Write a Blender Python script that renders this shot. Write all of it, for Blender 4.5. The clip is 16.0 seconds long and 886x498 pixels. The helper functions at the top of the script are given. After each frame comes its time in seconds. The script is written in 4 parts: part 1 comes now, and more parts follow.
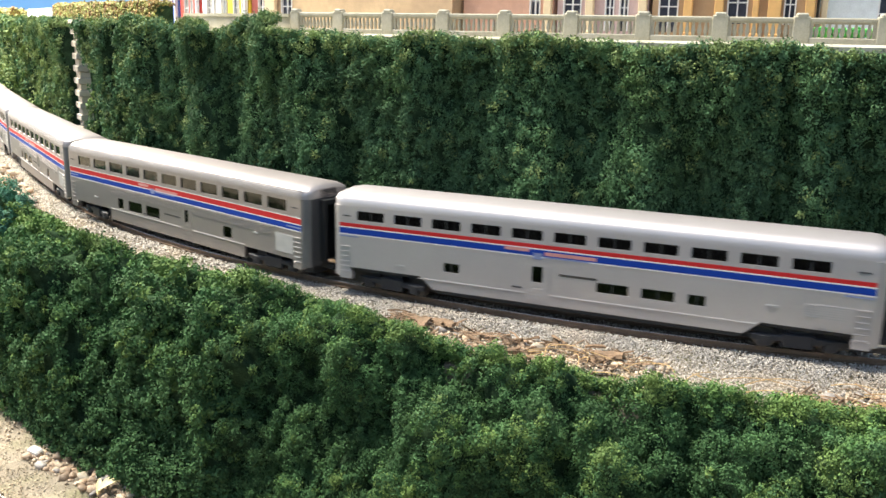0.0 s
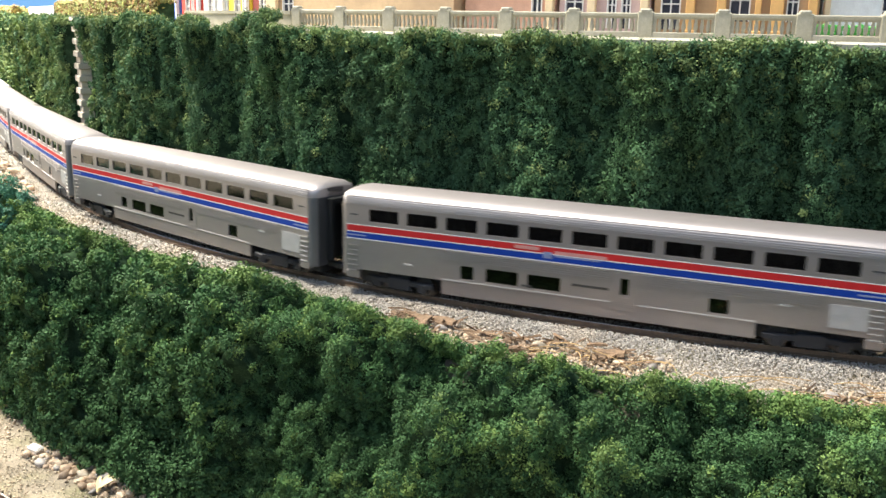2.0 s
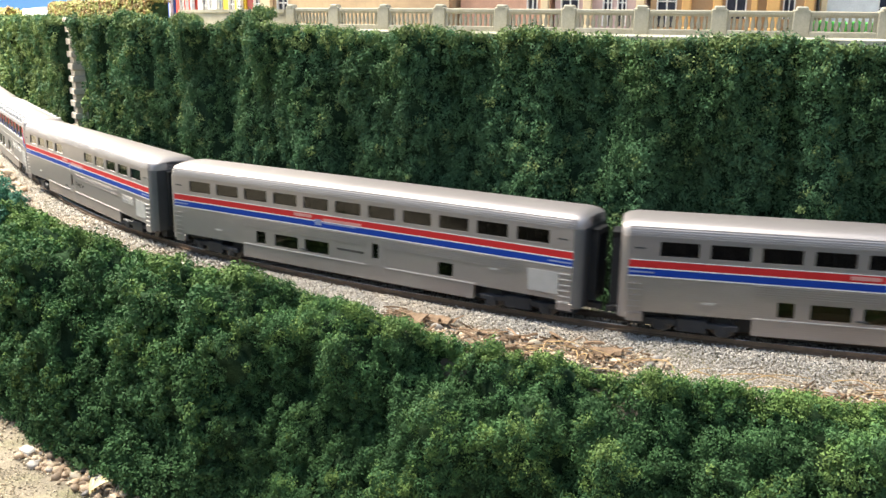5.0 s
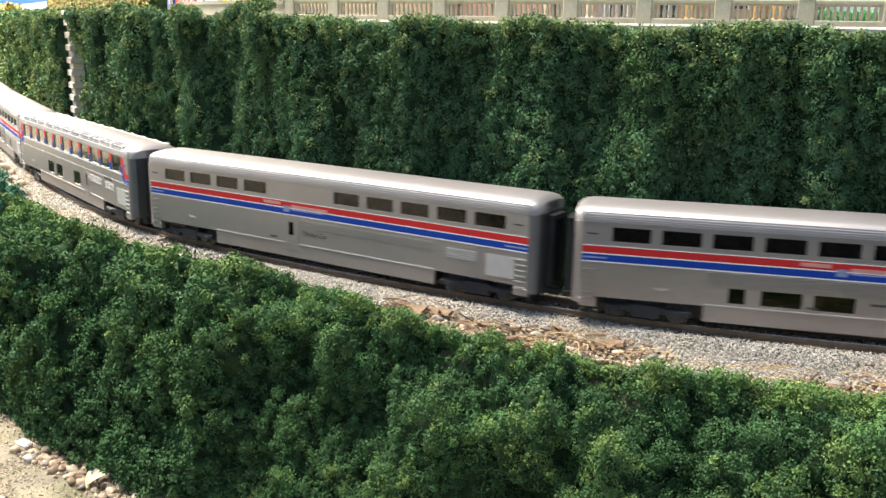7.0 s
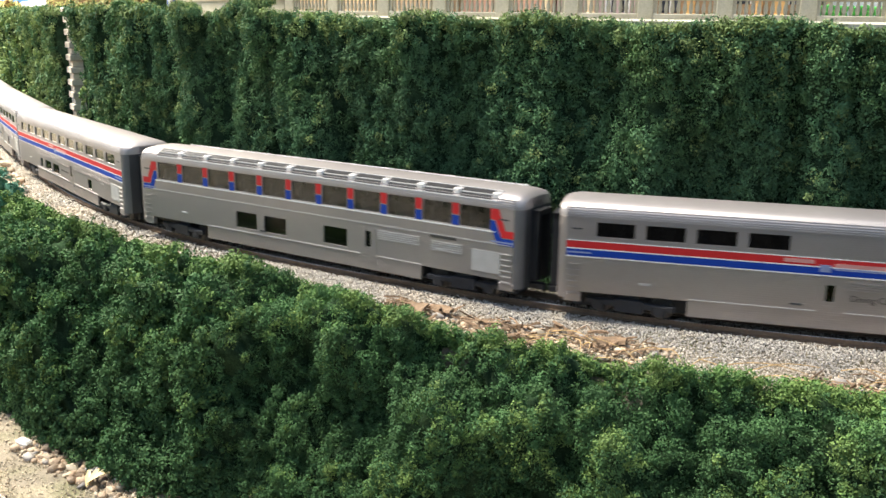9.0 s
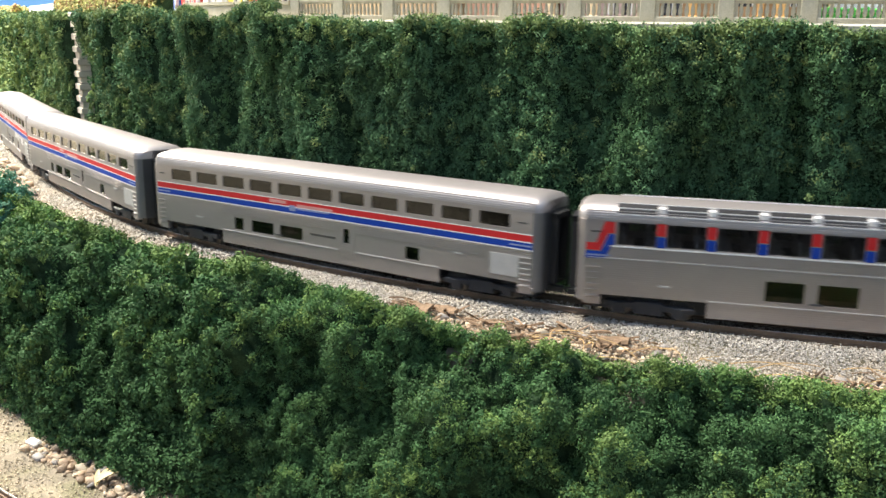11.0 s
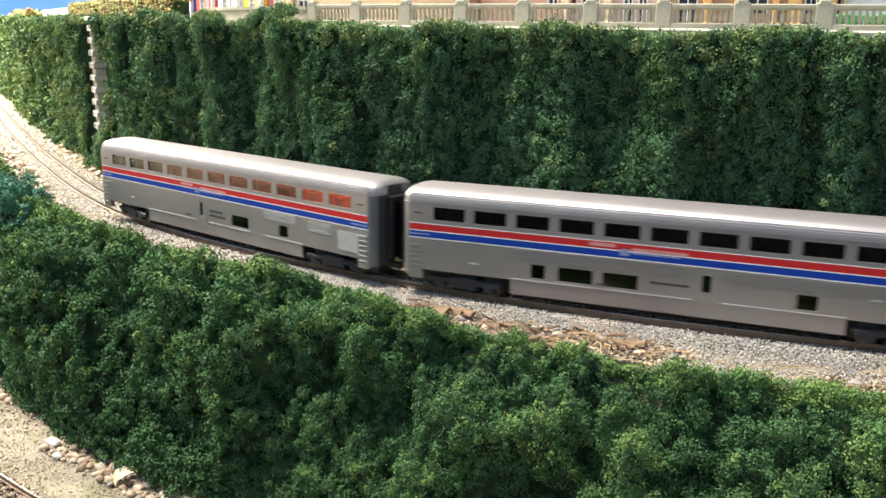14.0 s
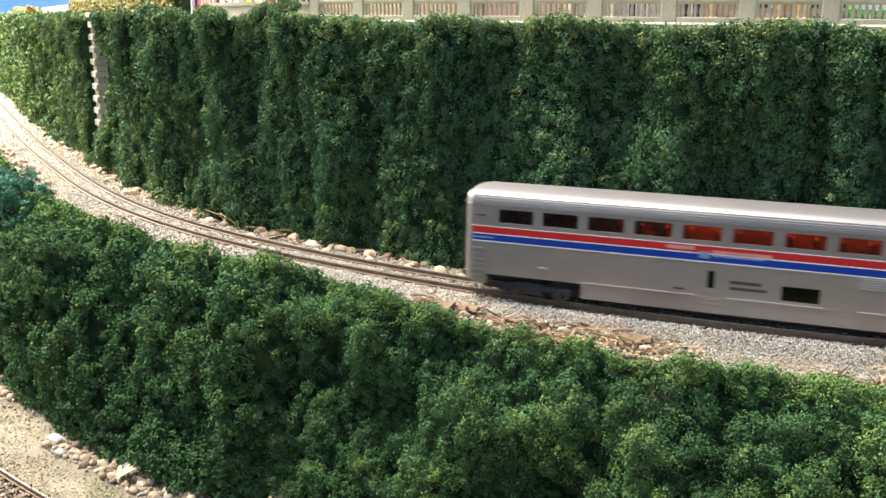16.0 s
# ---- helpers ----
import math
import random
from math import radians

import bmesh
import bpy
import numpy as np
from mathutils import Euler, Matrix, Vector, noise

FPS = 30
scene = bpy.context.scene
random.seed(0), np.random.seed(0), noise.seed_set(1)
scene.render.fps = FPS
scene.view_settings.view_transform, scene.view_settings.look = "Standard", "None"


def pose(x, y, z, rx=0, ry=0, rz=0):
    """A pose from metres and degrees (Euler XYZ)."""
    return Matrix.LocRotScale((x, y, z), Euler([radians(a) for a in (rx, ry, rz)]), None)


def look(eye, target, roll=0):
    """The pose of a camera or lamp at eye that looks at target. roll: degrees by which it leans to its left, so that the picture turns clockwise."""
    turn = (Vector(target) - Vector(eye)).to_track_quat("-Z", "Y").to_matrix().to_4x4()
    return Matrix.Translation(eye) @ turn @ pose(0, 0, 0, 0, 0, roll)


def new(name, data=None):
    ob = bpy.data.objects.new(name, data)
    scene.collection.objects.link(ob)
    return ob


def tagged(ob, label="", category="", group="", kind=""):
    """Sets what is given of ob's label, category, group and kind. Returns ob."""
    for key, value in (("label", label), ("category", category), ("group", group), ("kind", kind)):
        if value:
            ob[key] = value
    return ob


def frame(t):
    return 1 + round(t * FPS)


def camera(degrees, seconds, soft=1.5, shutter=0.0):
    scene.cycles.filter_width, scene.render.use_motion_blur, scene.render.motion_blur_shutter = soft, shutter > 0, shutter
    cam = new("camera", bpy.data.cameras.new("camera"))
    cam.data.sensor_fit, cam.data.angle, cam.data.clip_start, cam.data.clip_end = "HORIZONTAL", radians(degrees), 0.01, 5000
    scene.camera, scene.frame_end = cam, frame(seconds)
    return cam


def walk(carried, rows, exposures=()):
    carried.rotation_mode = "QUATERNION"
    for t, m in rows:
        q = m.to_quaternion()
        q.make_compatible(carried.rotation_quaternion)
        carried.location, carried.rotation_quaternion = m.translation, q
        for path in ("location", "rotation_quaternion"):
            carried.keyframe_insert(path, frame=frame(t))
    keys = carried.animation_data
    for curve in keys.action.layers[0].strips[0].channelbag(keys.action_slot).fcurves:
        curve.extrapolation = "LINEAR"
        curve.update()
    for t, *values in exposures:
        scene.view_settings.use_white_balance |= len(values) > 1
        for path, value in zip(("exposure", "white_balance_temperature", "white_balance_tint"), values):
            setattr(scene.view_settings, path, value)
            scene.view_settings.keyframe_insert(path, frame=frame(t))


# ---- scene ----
cam = camera(52.29, 16.0, soft=1.5, shutter=0.5)
PATH = [
    (0, pose(0.00063, -0.00215, 0.08182, 76.172, -1.010, 0.032)),
    (0.5, pose(0.00111, -0.00275, 0.08181, 76.184, -0.913, 0.072)),
    (1, pose(0.00131, -0.00236, 0.08166, 76.211, -0.916, 0.177)),
    (1.5, pose(0.00083, -0.00152, 0.08167, 76.150, -0.986, 0.140)),
    (2, pose(0.00072, -0.00135, 0.08120, 76.115, -1.078, 0.139)),
    (2.5, pose(0.00029, -0.00162, 0.08027, 76.226, -1.223, 0.014)),
    (3, pose(0.00020, -0.00125, 0.08012, 76.265, -1.217, -0.063)),
    (3.5, pose(0.00026, -0.00054, 0.08023, 76.308, -1.097, -0.073)),
    (4, pose(0.00034, -0.00023, 0.08016, 76.343, -1.019, -0.217)),
    (6.5, pose(0.00163, 0.00164, 0.07724, 76.236, -0.961, 0.017)),
    (7, pose(0.00121, 0.00249, 0.07657, 76.242, -1.029, -0.057)),
    (7.5, pose(0.00089, 0.00370, 0.07648, 76.109, -1.033, -0.090)),
    (8, pose(0.00076, 0.00432, 0.07631, 76.031, -1.036, -0.018)),
    (8.5, pose(0.00069, 0.00408, 0.07633, 76.017, -1.015, -0.030)),
    (9, pose(0.00112, 0.00381, 0.07630, 76.054, -0.937, -0.042)),
    (11.5, pose(0.00149, 0.00053, 0.07671, 76.279, -0.699, 0.326)),
    (12, pose(0.00091, 0.00015, 0.07633, 76.365, -0.763, 0.352)),
    (12.5, pose(0.00001, 0.00029, 0.07664, 76.292, -0.811, 0.465)),
    (13, pose(-0.00106, -0.00007, 0.07693, 76.285, -0.847, 0.555)),
    (13.5, pose(-0.00101, -0.00113, 0.07695, 76.414, -0.823, 0.696)),
    (14, pose(-0.00169, -0.00150, 0.07694, 76.450, -0.847, 0.710)),
    (14.5, pose(-0.00196, -0.00135, 0.07632, 76.422, -0.901, 0.701)),
    (15, pose(-0.00223, -0.00131, 0.07510, 76.469, -0.946, 0.693)),
    (15.5, pose(-0.00287, -0.00107, 0.07549, 76.409, -0.911, 0.670)),
    (16, pose(-0.00318, -0.00054, 0.07548, 76.402, -0.868, 0.674)),
]
walk(cam, PATH, exposures=[(0, 0.46, 6900, 7), (16, 0.46, 6900, 7)])

# ---- world and light ----
world = bpy.data.worlds.new("world")
scene.world = world
world.use_nodes = True
wn = world.node_tree
sky = wn.nodes.new("ShaderNodeTexSky")
sky.sky_type = "NISHITA"
sky.sun_disc = False
SUN_EL, SUN_AZ = radians(72), radians(-90)
sky.sun_elevation, sky.sun_rotation = SUN_EL, SUN_AZ
wn.links.new(sky.outputs[0], wn.nodes["Background"].inputs[0])
wn.nodes["Background"].inputs[1].default_value = 0.155
sun = new("sun", bpy.data.lights.new("sun", "SUN"))
sun.data.energy, sun.data.angle, sun.data.color = 4.3, radians(12), (1.0, 0.965, 0.91)
sun.matrix_world = look((math.sin(SUN_AZ) * math.cos(SUN_EL) * 3, math.cos(SUN_AZ) * math.cos(SUN_EL) * 3, math.sin(SUN_EL) * 3), (0, 0, 0))

# added area lamp without fixture or window; brightens the far left of the layout
left_fill = new("left_fill", bpy.data.lights.new("left_fill", "AREA"))
left_fill.data.energy, left_fill.data.size, left_fill.data.color = 28.0, 0.4, (1.0, 0.93, 0.82)
left_fill.matrix_world = look((-0.85, 0.95, 0.62), (-0.33, 0.66, 0.0))


# ---- materials ----
def material(name, base, rough=0.6, metal=0.0, vary=0.15, scale=300.0, fine=2500.0, bump=0.0, island=0.0, tint=None, tint_scale=60.0, obj=0.0, emit=None, power=0.0, trans=0.0, spread=(0.4, 0.6), spec=0.5, ribs=0.0):
    """Base colour varied at two scales, with an optional second colour in patches, and fine relief."""
    m = bpy.data.materials.new(name)
    m.use_nodes = True
    n, l = m.node_tree.nodes, m.node_tree.links
    b = n["Principled BSDF"]
    b.inputs["Roughness"].default_value, b.inputs["Metallic"].default_value = rough, metal
    b.inputs["Specular IOR Level"].default_value = spec
    co = n.new("ShaderNodeTexCoord")

    def noise_at(s, d=4.0):
        t = n.new("ShaderNodeTexNoise")
        t.inputs["Scale"].default_value, t.inputs["Detail"].default_value = s, d
        l.new(co.outputs["Object"], t.inputs["Vector"])
        return t.outputs["Fac"]

    def mix(f, a, c, kind="MIX"):
        x = n.new("ShaderNodeMix")
        x.data_type, x.blend_type = "RGBA", kind
        for k, v in ((0, f), (6, a), (7, c)):
            if isinstance(v, (float, int)):
                x.inputs[k].default_value = v
            elif isinstance(v, tuple):
                x.inputs[k].default_value = (*v, 1)
            else:
                l.new(v, x.inputs[k])
        return x.outputs[2]

    def span(v, lo, hi, a=0.0, c=1.0):
        r = n.new("ShaderNodeMapRange")
        l.new(v, r.inputs[0])
        for k, q in zip((1, 2, 3, 4), (lo, hi, a, c)):
            r.inputs[k].default_value = q
        return r.outputs[0]

    col = tuple(base)
    if tint:
        col = mix(span(noise_at(tint_scale), *spread), col, tuple(tint))
    big, small = noise_at(scale), noise_at(fine)
    val = n.new("ShaderNodeMath")
    val.operation = "MULTIPLY"
    l.new(span(big, 0.3, 0.7, 1 - vary, 1 + vary), val.inputs[0])
    l.new(span(small, 0.3, 0.7, 1 - vary, 1 + vary), val.inputs[1])
    v = val.outputs[0]
    for amount, node, out in ((island, "ShaderNodeNewGeometry", "Random Per Island"), (obj, "ShaderNodeObjectInfo", "Random")):
        if amount:
            g = n.new(node)
            k = n.new("ShaderNodeMath")
            k.operation = "MULTIPLY"
            l.new(v, k.inputs[0])
            l.new(span(g.outputs[out], 0, 1, 1 - amount, 1 + amount), k.inputs[1])
            v = k.outputs[0]
    hsv = n.new("ShaderNodeHueSaturation")
    l.new(v, hsv.inputs["Value"])
    if isinstance(col, tuple):
        hsv.inputs["Color"].default_value = (*col, 1)
    else:
        l.new(col, hsv.inputs["Color"])
    l.new(hsv.outputs[0], b.inputs["Base Color"])
    l.new(span(small, 0.3, 0.7, max(rough - 0.08, 0.03), min(rough + 0.08, 1)), b.inputs["Roughness"])
    if bump:
        k = n.new("ShaderNodeBump")
        k.inputs["Strength"].default_value, k.inputs["Distance"].default_value = bump, 0.0004
        l.new(small, k.inputs["Height"])
        l.new(k.outputs[0], b.inputs["Normal"])
    if ribs:
        wave = n.new("ShaderNodeTexWave")
        wave.bands_direction = "Z"
        wave.inputs["Scale"].default_value = ribs
        l.new(co.outputs["Object"], wave.inputs["Vector"])
        k = n.new("ShaderNodeBump")
        k.inputs["Strength"].default_value, k.inputs["Distance"].default_value = 0.16, 0.00005
        l.new(wave.outputs["Fac"], k.inputs["Height"])
        l.new(k.outputs[0], b.inputs["Normal"])
    if emit:
        b.inputs["Emission Color"].default_value, b.inputs["Emission Strength"].default_value = (*emit, 1), power
    if trans:
        b.inputs["Transmission Weight"].default_value = trans
    return m


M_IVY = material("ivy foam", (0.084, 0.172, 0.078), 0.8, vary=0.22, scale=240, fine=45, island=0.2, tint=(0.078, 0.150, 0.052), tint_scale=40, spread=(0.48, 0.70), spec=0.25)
# real yellow-green growth at the top; further left it paints in sun
M_IVYTOP = material("yellow-green ivy, painted sun", (0.215, 0.285, 0.100), 0.8, vary=0.22, scale=240, fine=60, island=0.2, tint=(0.120, 0.200, 0.075), tint_scale=90, spread=(0.45, 0.65), spec=0.25)
# dark green for all leaf backings: the shade between clumps is painted in
M_LEAF_SHADE = material("ivy foam shade", (0.030, 0.055, 0.028), 1.0, vary=0.4, spec=0.0)
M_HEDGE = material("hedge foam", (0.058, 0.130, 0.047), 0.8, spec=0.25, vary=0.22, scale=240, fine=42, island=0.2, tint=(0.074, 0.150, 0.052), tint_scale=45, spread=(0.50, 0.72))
M_TIPS = material("fresh tips with painted brightness", (0.132, 0.208, 0.058), 0.8, vary=0.22, scale=240, fine=42, island=0.2, tint=(0.075, 0.165, 0.050), tint_scale=80, spread=(0.48, 0.68), spec=0.25)
M_TEAL = material("teal foam", (0.085, 0.235, 0.150), 0.8, vary=0.2, island=0.25)
M_DRYHEDGE = material("dry hedge", (0.30, 0.33, 0.10), 0.8, vary=0.25, island=0.5, tint=(0.24, 0.13, 0.05), tint_scale=250)
M_EARTH = material("sandy soil", (0.25, 0.21, 0.155), 0.95, vary=0.3, scale=120, fine=1800, bump=0.8, tint=(0.20, 0.185, 0.105), tint_scale=55, spread=(0.50, 0.68))
M_BALLAST = material("ballast", (0.49, 0.45, 0.40), 0.85, vary=0.12, fine=1500, island=0.26, tint=(0.56, 0.475, 0.38), tint_scale=60, spread=(0.45, 0.75))
M_SAND = material("sand grains", (0.40, 0.34, 0.25), 0.95, vary=0.15, island=0.3)
M_RAIL = material("weathered rail", (0.20, 0.13, 0.085), 0.6, 0.3, vary=0.2)
M_RAILTOP = material("rail head", (0.55, 0.50, 0.43), 0.28, 0.9, vary=0.1)
M_TIE = material("tie", (0.13, 0.095, 0.065), 0.85, vary=0.25, obj=0.3)
M_PEBBLE = material("pebble", (0.27, 0.18, 0.115), 0.65, vary=0.2, scale=500, obj=0.45, bump=0.2, tint=(0.42, 0.32, 0.22), tint_scale=120)
M_PEBBLE_MIX = material("gravel", (0.30, 0.225, 0.15), 0.7, vary=0.2, island=0.5, tint=(0.50, 0.40, 0.29), tint_scale=200)
M_BARK = material("bark chip", (0.21, 0.135, 0.080), 0.85, vary=0.3, scale=700, obj=0.4, bump=0.5)
M_STRAW = material("straw", (0.50, 0.33, 0.15), 0.7, vary=0.2, obj=0.25)
M_WHITESTONE = material("white stone", (0.75, 0.71, 0.64), 0.7, vary=0.1, bump=0.3)
M_DARKROCK = material("dark rock", (0.16, 0.13, 0.11), 0.8, vary=0.3, bump=0.5)
M_STONE = material("cut stone", (0.60, 0.52, 0.42), 0.85, vary=0.12, bump=0.4, obj=0.15)
M_BAL = material("cast balustrade", (0.50, 0.46, 0.36), 0.7, vary=0.10, scale=90, bump=0.15, tint=(0.40, 0.36, 0.26), tint_scale=120)
M_WALL = material("retaining wall", (0.32, 0.28, 0.22), 0.9, vary=0.2, bump=0.4)
M_PAVE = material("pavement", (0.48, 0.43, 0.35), 0.9, vary=0.12, bump=0.3)
M_SILVER = material("silver paint", (0.385, 0.345, 0.335), 0.40, 0.72, vary=0.05, scale=60, fine=3000, ribs=520)
M_SILVER2 = material("pale silver paint", (0.52, 0.485, 0.48), 0.42, 0.5, vary=0.04, scale=60, fine=3000)
M_ROOF = material("silver roof", (0.41, 0.375, 0.365), 0.45, 0.6, vary=0.06, scale=50, fine=2500)
M_GREY = material("end grey", (0.055, 0.055, 0.058), 0.6, 0.1, vary=0.08)
M_BLACK = material("black rubber", (0.012, 0.012, 0.013), 0.7, vary=0.1)
M_TRUCK = material("truck plastic", (0.022, 0.022, 0.026), 0.55, vary=0.15)
M_WHEEL = material("wheel metal", (0.10, 0.09, 0.085), 0.4, 0.7, vary=0.1)
M_RED = material("red stripe", (0.50, 0.022, 0.024), 0.5, vary=0.04, spec=0.25)
M_BLUE = material("blue stripe", (0.006, 0.042, 0.29), 0.5, vary=0.04, spec=0.2)
M_WHITE = material("white stripe", (0.78, 0.77, 0.75), 0.4, vary=0.03)
M_PALE = material("pale panel", (0.46, 0.445, 0.435), 0.45, 0.3, vary=0.05)
M_GLASS = material("smoked glazing", (0.10, 0.10, 0.105), 0.08, vary=0.05, trans=1.0, spec=0.15)
M_SEAT = material("seat", (0.06, 0.055, 0.055), 0.8, vary=0.2)
# coach seats and partition: amber cabin light painted into the orange
M_SEATLIT = material("orange amber-lit seat", (0.36, 0.09, 0.04), 0.8, vary=0.3)
M_INT = material("car interior", (0.045, 0.043, 0.042), 0.8, vary=0.2)
M_GLOW = material("cabin lamp", (0.9, 0.6, 0.3), 0.5, emit=(1.0, 0.30, 0.07), power=5.0)
M_GLASSLIT = material("clear glazing", (0.45, 0.38, 0.34), 0.08, vary=0.05, trans=1.0, spec=0.15)
M_ROSE = material("pale mark on red", (0.58, 0.26, 0.23), 0.5, vary=0.1)
M_HAZE = material("pale mark on blue", (0.22, 0.26, 0.42), 0.5, vary=0.1)
M_SKYLIGHT = material("skylight pane", (0.035, 0.034, 0.035), 0.35, vary=0.2, spec=0.25)
M_SKYFRAME = material("bright skylight frame", (0.72, 0.70, 0.69), 0.4, 0.2, vary=0.05)
M_SEATPALE = material("pale seat", (0.42, 0.40, 0.40), 0.8, vary=0.3)
M_LOUNGEGLASS = material("lightly tinted glazing", (0.36, 0.36, 0.37), 0.08, vary=0.05, trans=1.0, spec=0.15)
# for the two unseen surfaces added to keep reflections dark
M_SURROUND = material("dark surround", (0.10, 0.09, 0.085), 0.7, vary=0.2, scale=3, fine=40)
M_INK = material("dark lettering", (0.05, 0.045, 0.04), 0.6, vary=0.1)


# ---- building blocks ----
class Mesh:
    """A list of vertices and faces with a few solid shapes."""

    def __init__(self):
        self.v, self.f = [], []

    def add(self, verts, faces):
        k = len(self.v)
        self.v += [tuple(q) for q in verts]
        self.f += [tuple(i + k for i in q) for q in faces]
        return self

    def box(self, x0, x1, y0, y1, z0, z1):
        return self.add([(x, y, z) for z in (z0, z1) for y in (y0, y1) for x in (x0, x1)], [(0, 2, 3, 1), (4, 5, 7, 6), (0, 1, 5, 4), (2, 6, 7, 3), (0, 4, 6, 2), (1, 3, 7, 5)])

    def chamfer(self, x0, x1, y0, y1, z0, z1, c):
        """A box whose upright and top edges are cut by c."""
        r = [(x0 + c, y0), (x1 - c, y0), (x1, y0 + c), (x1, y1 - c), (x1 - c, y1), (x0 + c, y1), (x0, y1 - c), (x0, y0 + c)]
        cx, cy = (x0 + x1) / 2, (y0 + y1) / 2
        t = [(cx + (x - cx) * (1 - 2 * c / (x1 - x0)), cy + (y - cy) * (1 - 2 * c / (y1 - y0))) for x, y in r]
        v = [(x, y, z0) for x, y in r] + [(x, y, z1 - c) for x, y in r] + [(x, y, z1) for x, y in t]
        f = [tuple(range(7, -1, -1)), tuple(range(16, 24))]
        for a in (0, 8):
            f += [(a + i, a + (i + 1) % 8, a + 8 + (i + 1) % 8, a + 8 + i) for i in range(8)]
        return self.add(v, f)

    def loft(self, rings, closed=True, caps=True):
        k = len(rings[0])
        v = [q for r in rings for q in r]
        f = []
        for j in range(len(rings) - 1):
            for i in range(k if closed else k - 1):
                f.append((j * k + i, j * k + (i + 1) % k, (j + 1) * k + (i + 1) % k, (j + 1) * k + i))
        if caps and closed:
            f += [tuple(range(k - 1, -1, -1)), tuple(range((len(rings) - 1) * k, len(rings) * k))]
        return self.add(v, f)

    def disc_y(self, x, y0, y1, z, r, n=14):
        a = [2 * math.pi * i / n for i in range(n)]
        return self.loft([[(x + r * math.cos(t), y, z + r * math.sin(t)) for t in a] for y in (y0, y1)])

    def data(self, name, mat, smooth=False):
        me = bpy.data.meshes.new(name)
        me.from_pydata(self.v, [], self.f)
        bm = bmesh.new()
        bm.from_mesh(me)
        bmesh.ops.recalc_face_normals(bm, faces=bm.faces)
        bm.to_mesh(me)
        bm.free()
        me.materials.append(mat)
        if smooth:
            me.polygons.foreach_set("use_smooth", [True] * len(me.polygons))
            me.set_sharp_from_angle(angle=radians(40))
        return me


def part(name, m, mat, parent=None, label="", at=None, smooth=False):
    """Links a Mesh, or mesh data, as one object under a thing or part."""
    me = m.data(name, mat, smooth) if isinstance(m, Mesh) else m
    ob = new(name, me)
    ob.parent = parent
    if at is not None:
        ob.matrix_basis = at
    if label:
        ob["label"] = label
    return ob


# the track's centre line: curvature along its length
KS = np.array([-1.8, -0.7, -0.55, -0.4, -0.25, -0.1, 0.05, 0.2, 0.35, 0.45, 2.1])
KV = np.array([0.0, 0.0, -0.013, 0.218, 0.196, 2.466, 1.581, 2.356, 2.168, 0.0, 0.0])
LS = np.linspace(-1.8, 2.0, 761)
kk = np.interp(LS, KS, KV)
ZERO = int(np.argmin(abs(LS)))
LT = np.concatenate([[0], np.cumsum((kk[1:] + kk[:-1]) / 2 * (LS[1] - LS[0]))])
LT = LT - LT[ZERO] - 0.58701


def run(a):
    q = np.concatenate([[0], np.cumsum((a[1:] + a[:-1]) / 2 * (LS[1] - LS[0]))])
    return q - q[ZERO]


LX, LY = run(np.cos(LT)) - 0.04638, run(np.sin(LT)) + 0.29856


def along(s, off=0.0, z=0.0):
    """Point(s) at s metres along the track, off metres to its far side, at height z."""
    s = np.asarray(s, float)
    h = np.interp(s, LS, LT)
    return np.stack([np.interp(s, LS, LX) - np.sin(h) * off, np.interp(s, LS, LY) + np.cos(h) * off, z + 0 * s], -1)


def spot(s, off, z, turn=0.0):
    p = along(s, off, z)
    return pose(*p, 0, 0, math.degrees(float(np.interp(s, LS, LT))) + turn)


def sweep(m, profile, s0, s1, step):
    """A closed (off, z) outline drawn along the track."""
    ss = np.linspace(s0, s1, max(2, int((s1 - s0) / step) + 1))
    return m.loft([[tuple(along(s, q, z)) for q, z in profile] for s in ss])


def lattice(p, scale, seed=0):
    """Smooth random values from 0 to 1 at points p, with features of about 1/scale."""
    q = np.asarray(p, float) * scale + 1000.3 + seed * 17.7
    i = np.floor(q).astype(np.int64)
    f = q - i
    f = f * f * (3 - 2 * f)
    out = 0
    for c in range(8):
        d = np.array([c & 1, c >> 1 & 1, c >> 2 & 1])
        k = i + d
        h = (k[:, 0] * 374761393 + k[:, 1] * 668265263 + k[:, 2] * 2147483647 + seed * 144665) & 0xFFFFFFFF
        h = ((h ^ (h >> 13)) * 1274126177) & 0xFFFFFFFF
        h = ((h ^ (h >> 16)) & 0xFFFF) / 65535.0
        out = out + h * np.prod(np.where(d, f, 1 - f), axis=1)
    return out


OCT = np.array([(1, 0, 0), (-1, 0, 0), (0, 1, 0), (0, -1, 0), (0, 0, 1), (0, 0, -1)], float)
TET = np.array([(1, 1, 1), (1, -1, -1), (-1, 1, -1), (-1, -1, 1)], float) * 0.8
TEF = np.array([(0, 2, 1), (0, 1, 3), (0, 3, 2), (1, 2, 3)])
OCF = np.array([(0, 2, 4), (2, 1, 4), (1, 3, 4), (3, 0, 4), (2, 0, 5), (1, 2, 5), (3, 1, 5), (0, 3, 5)])


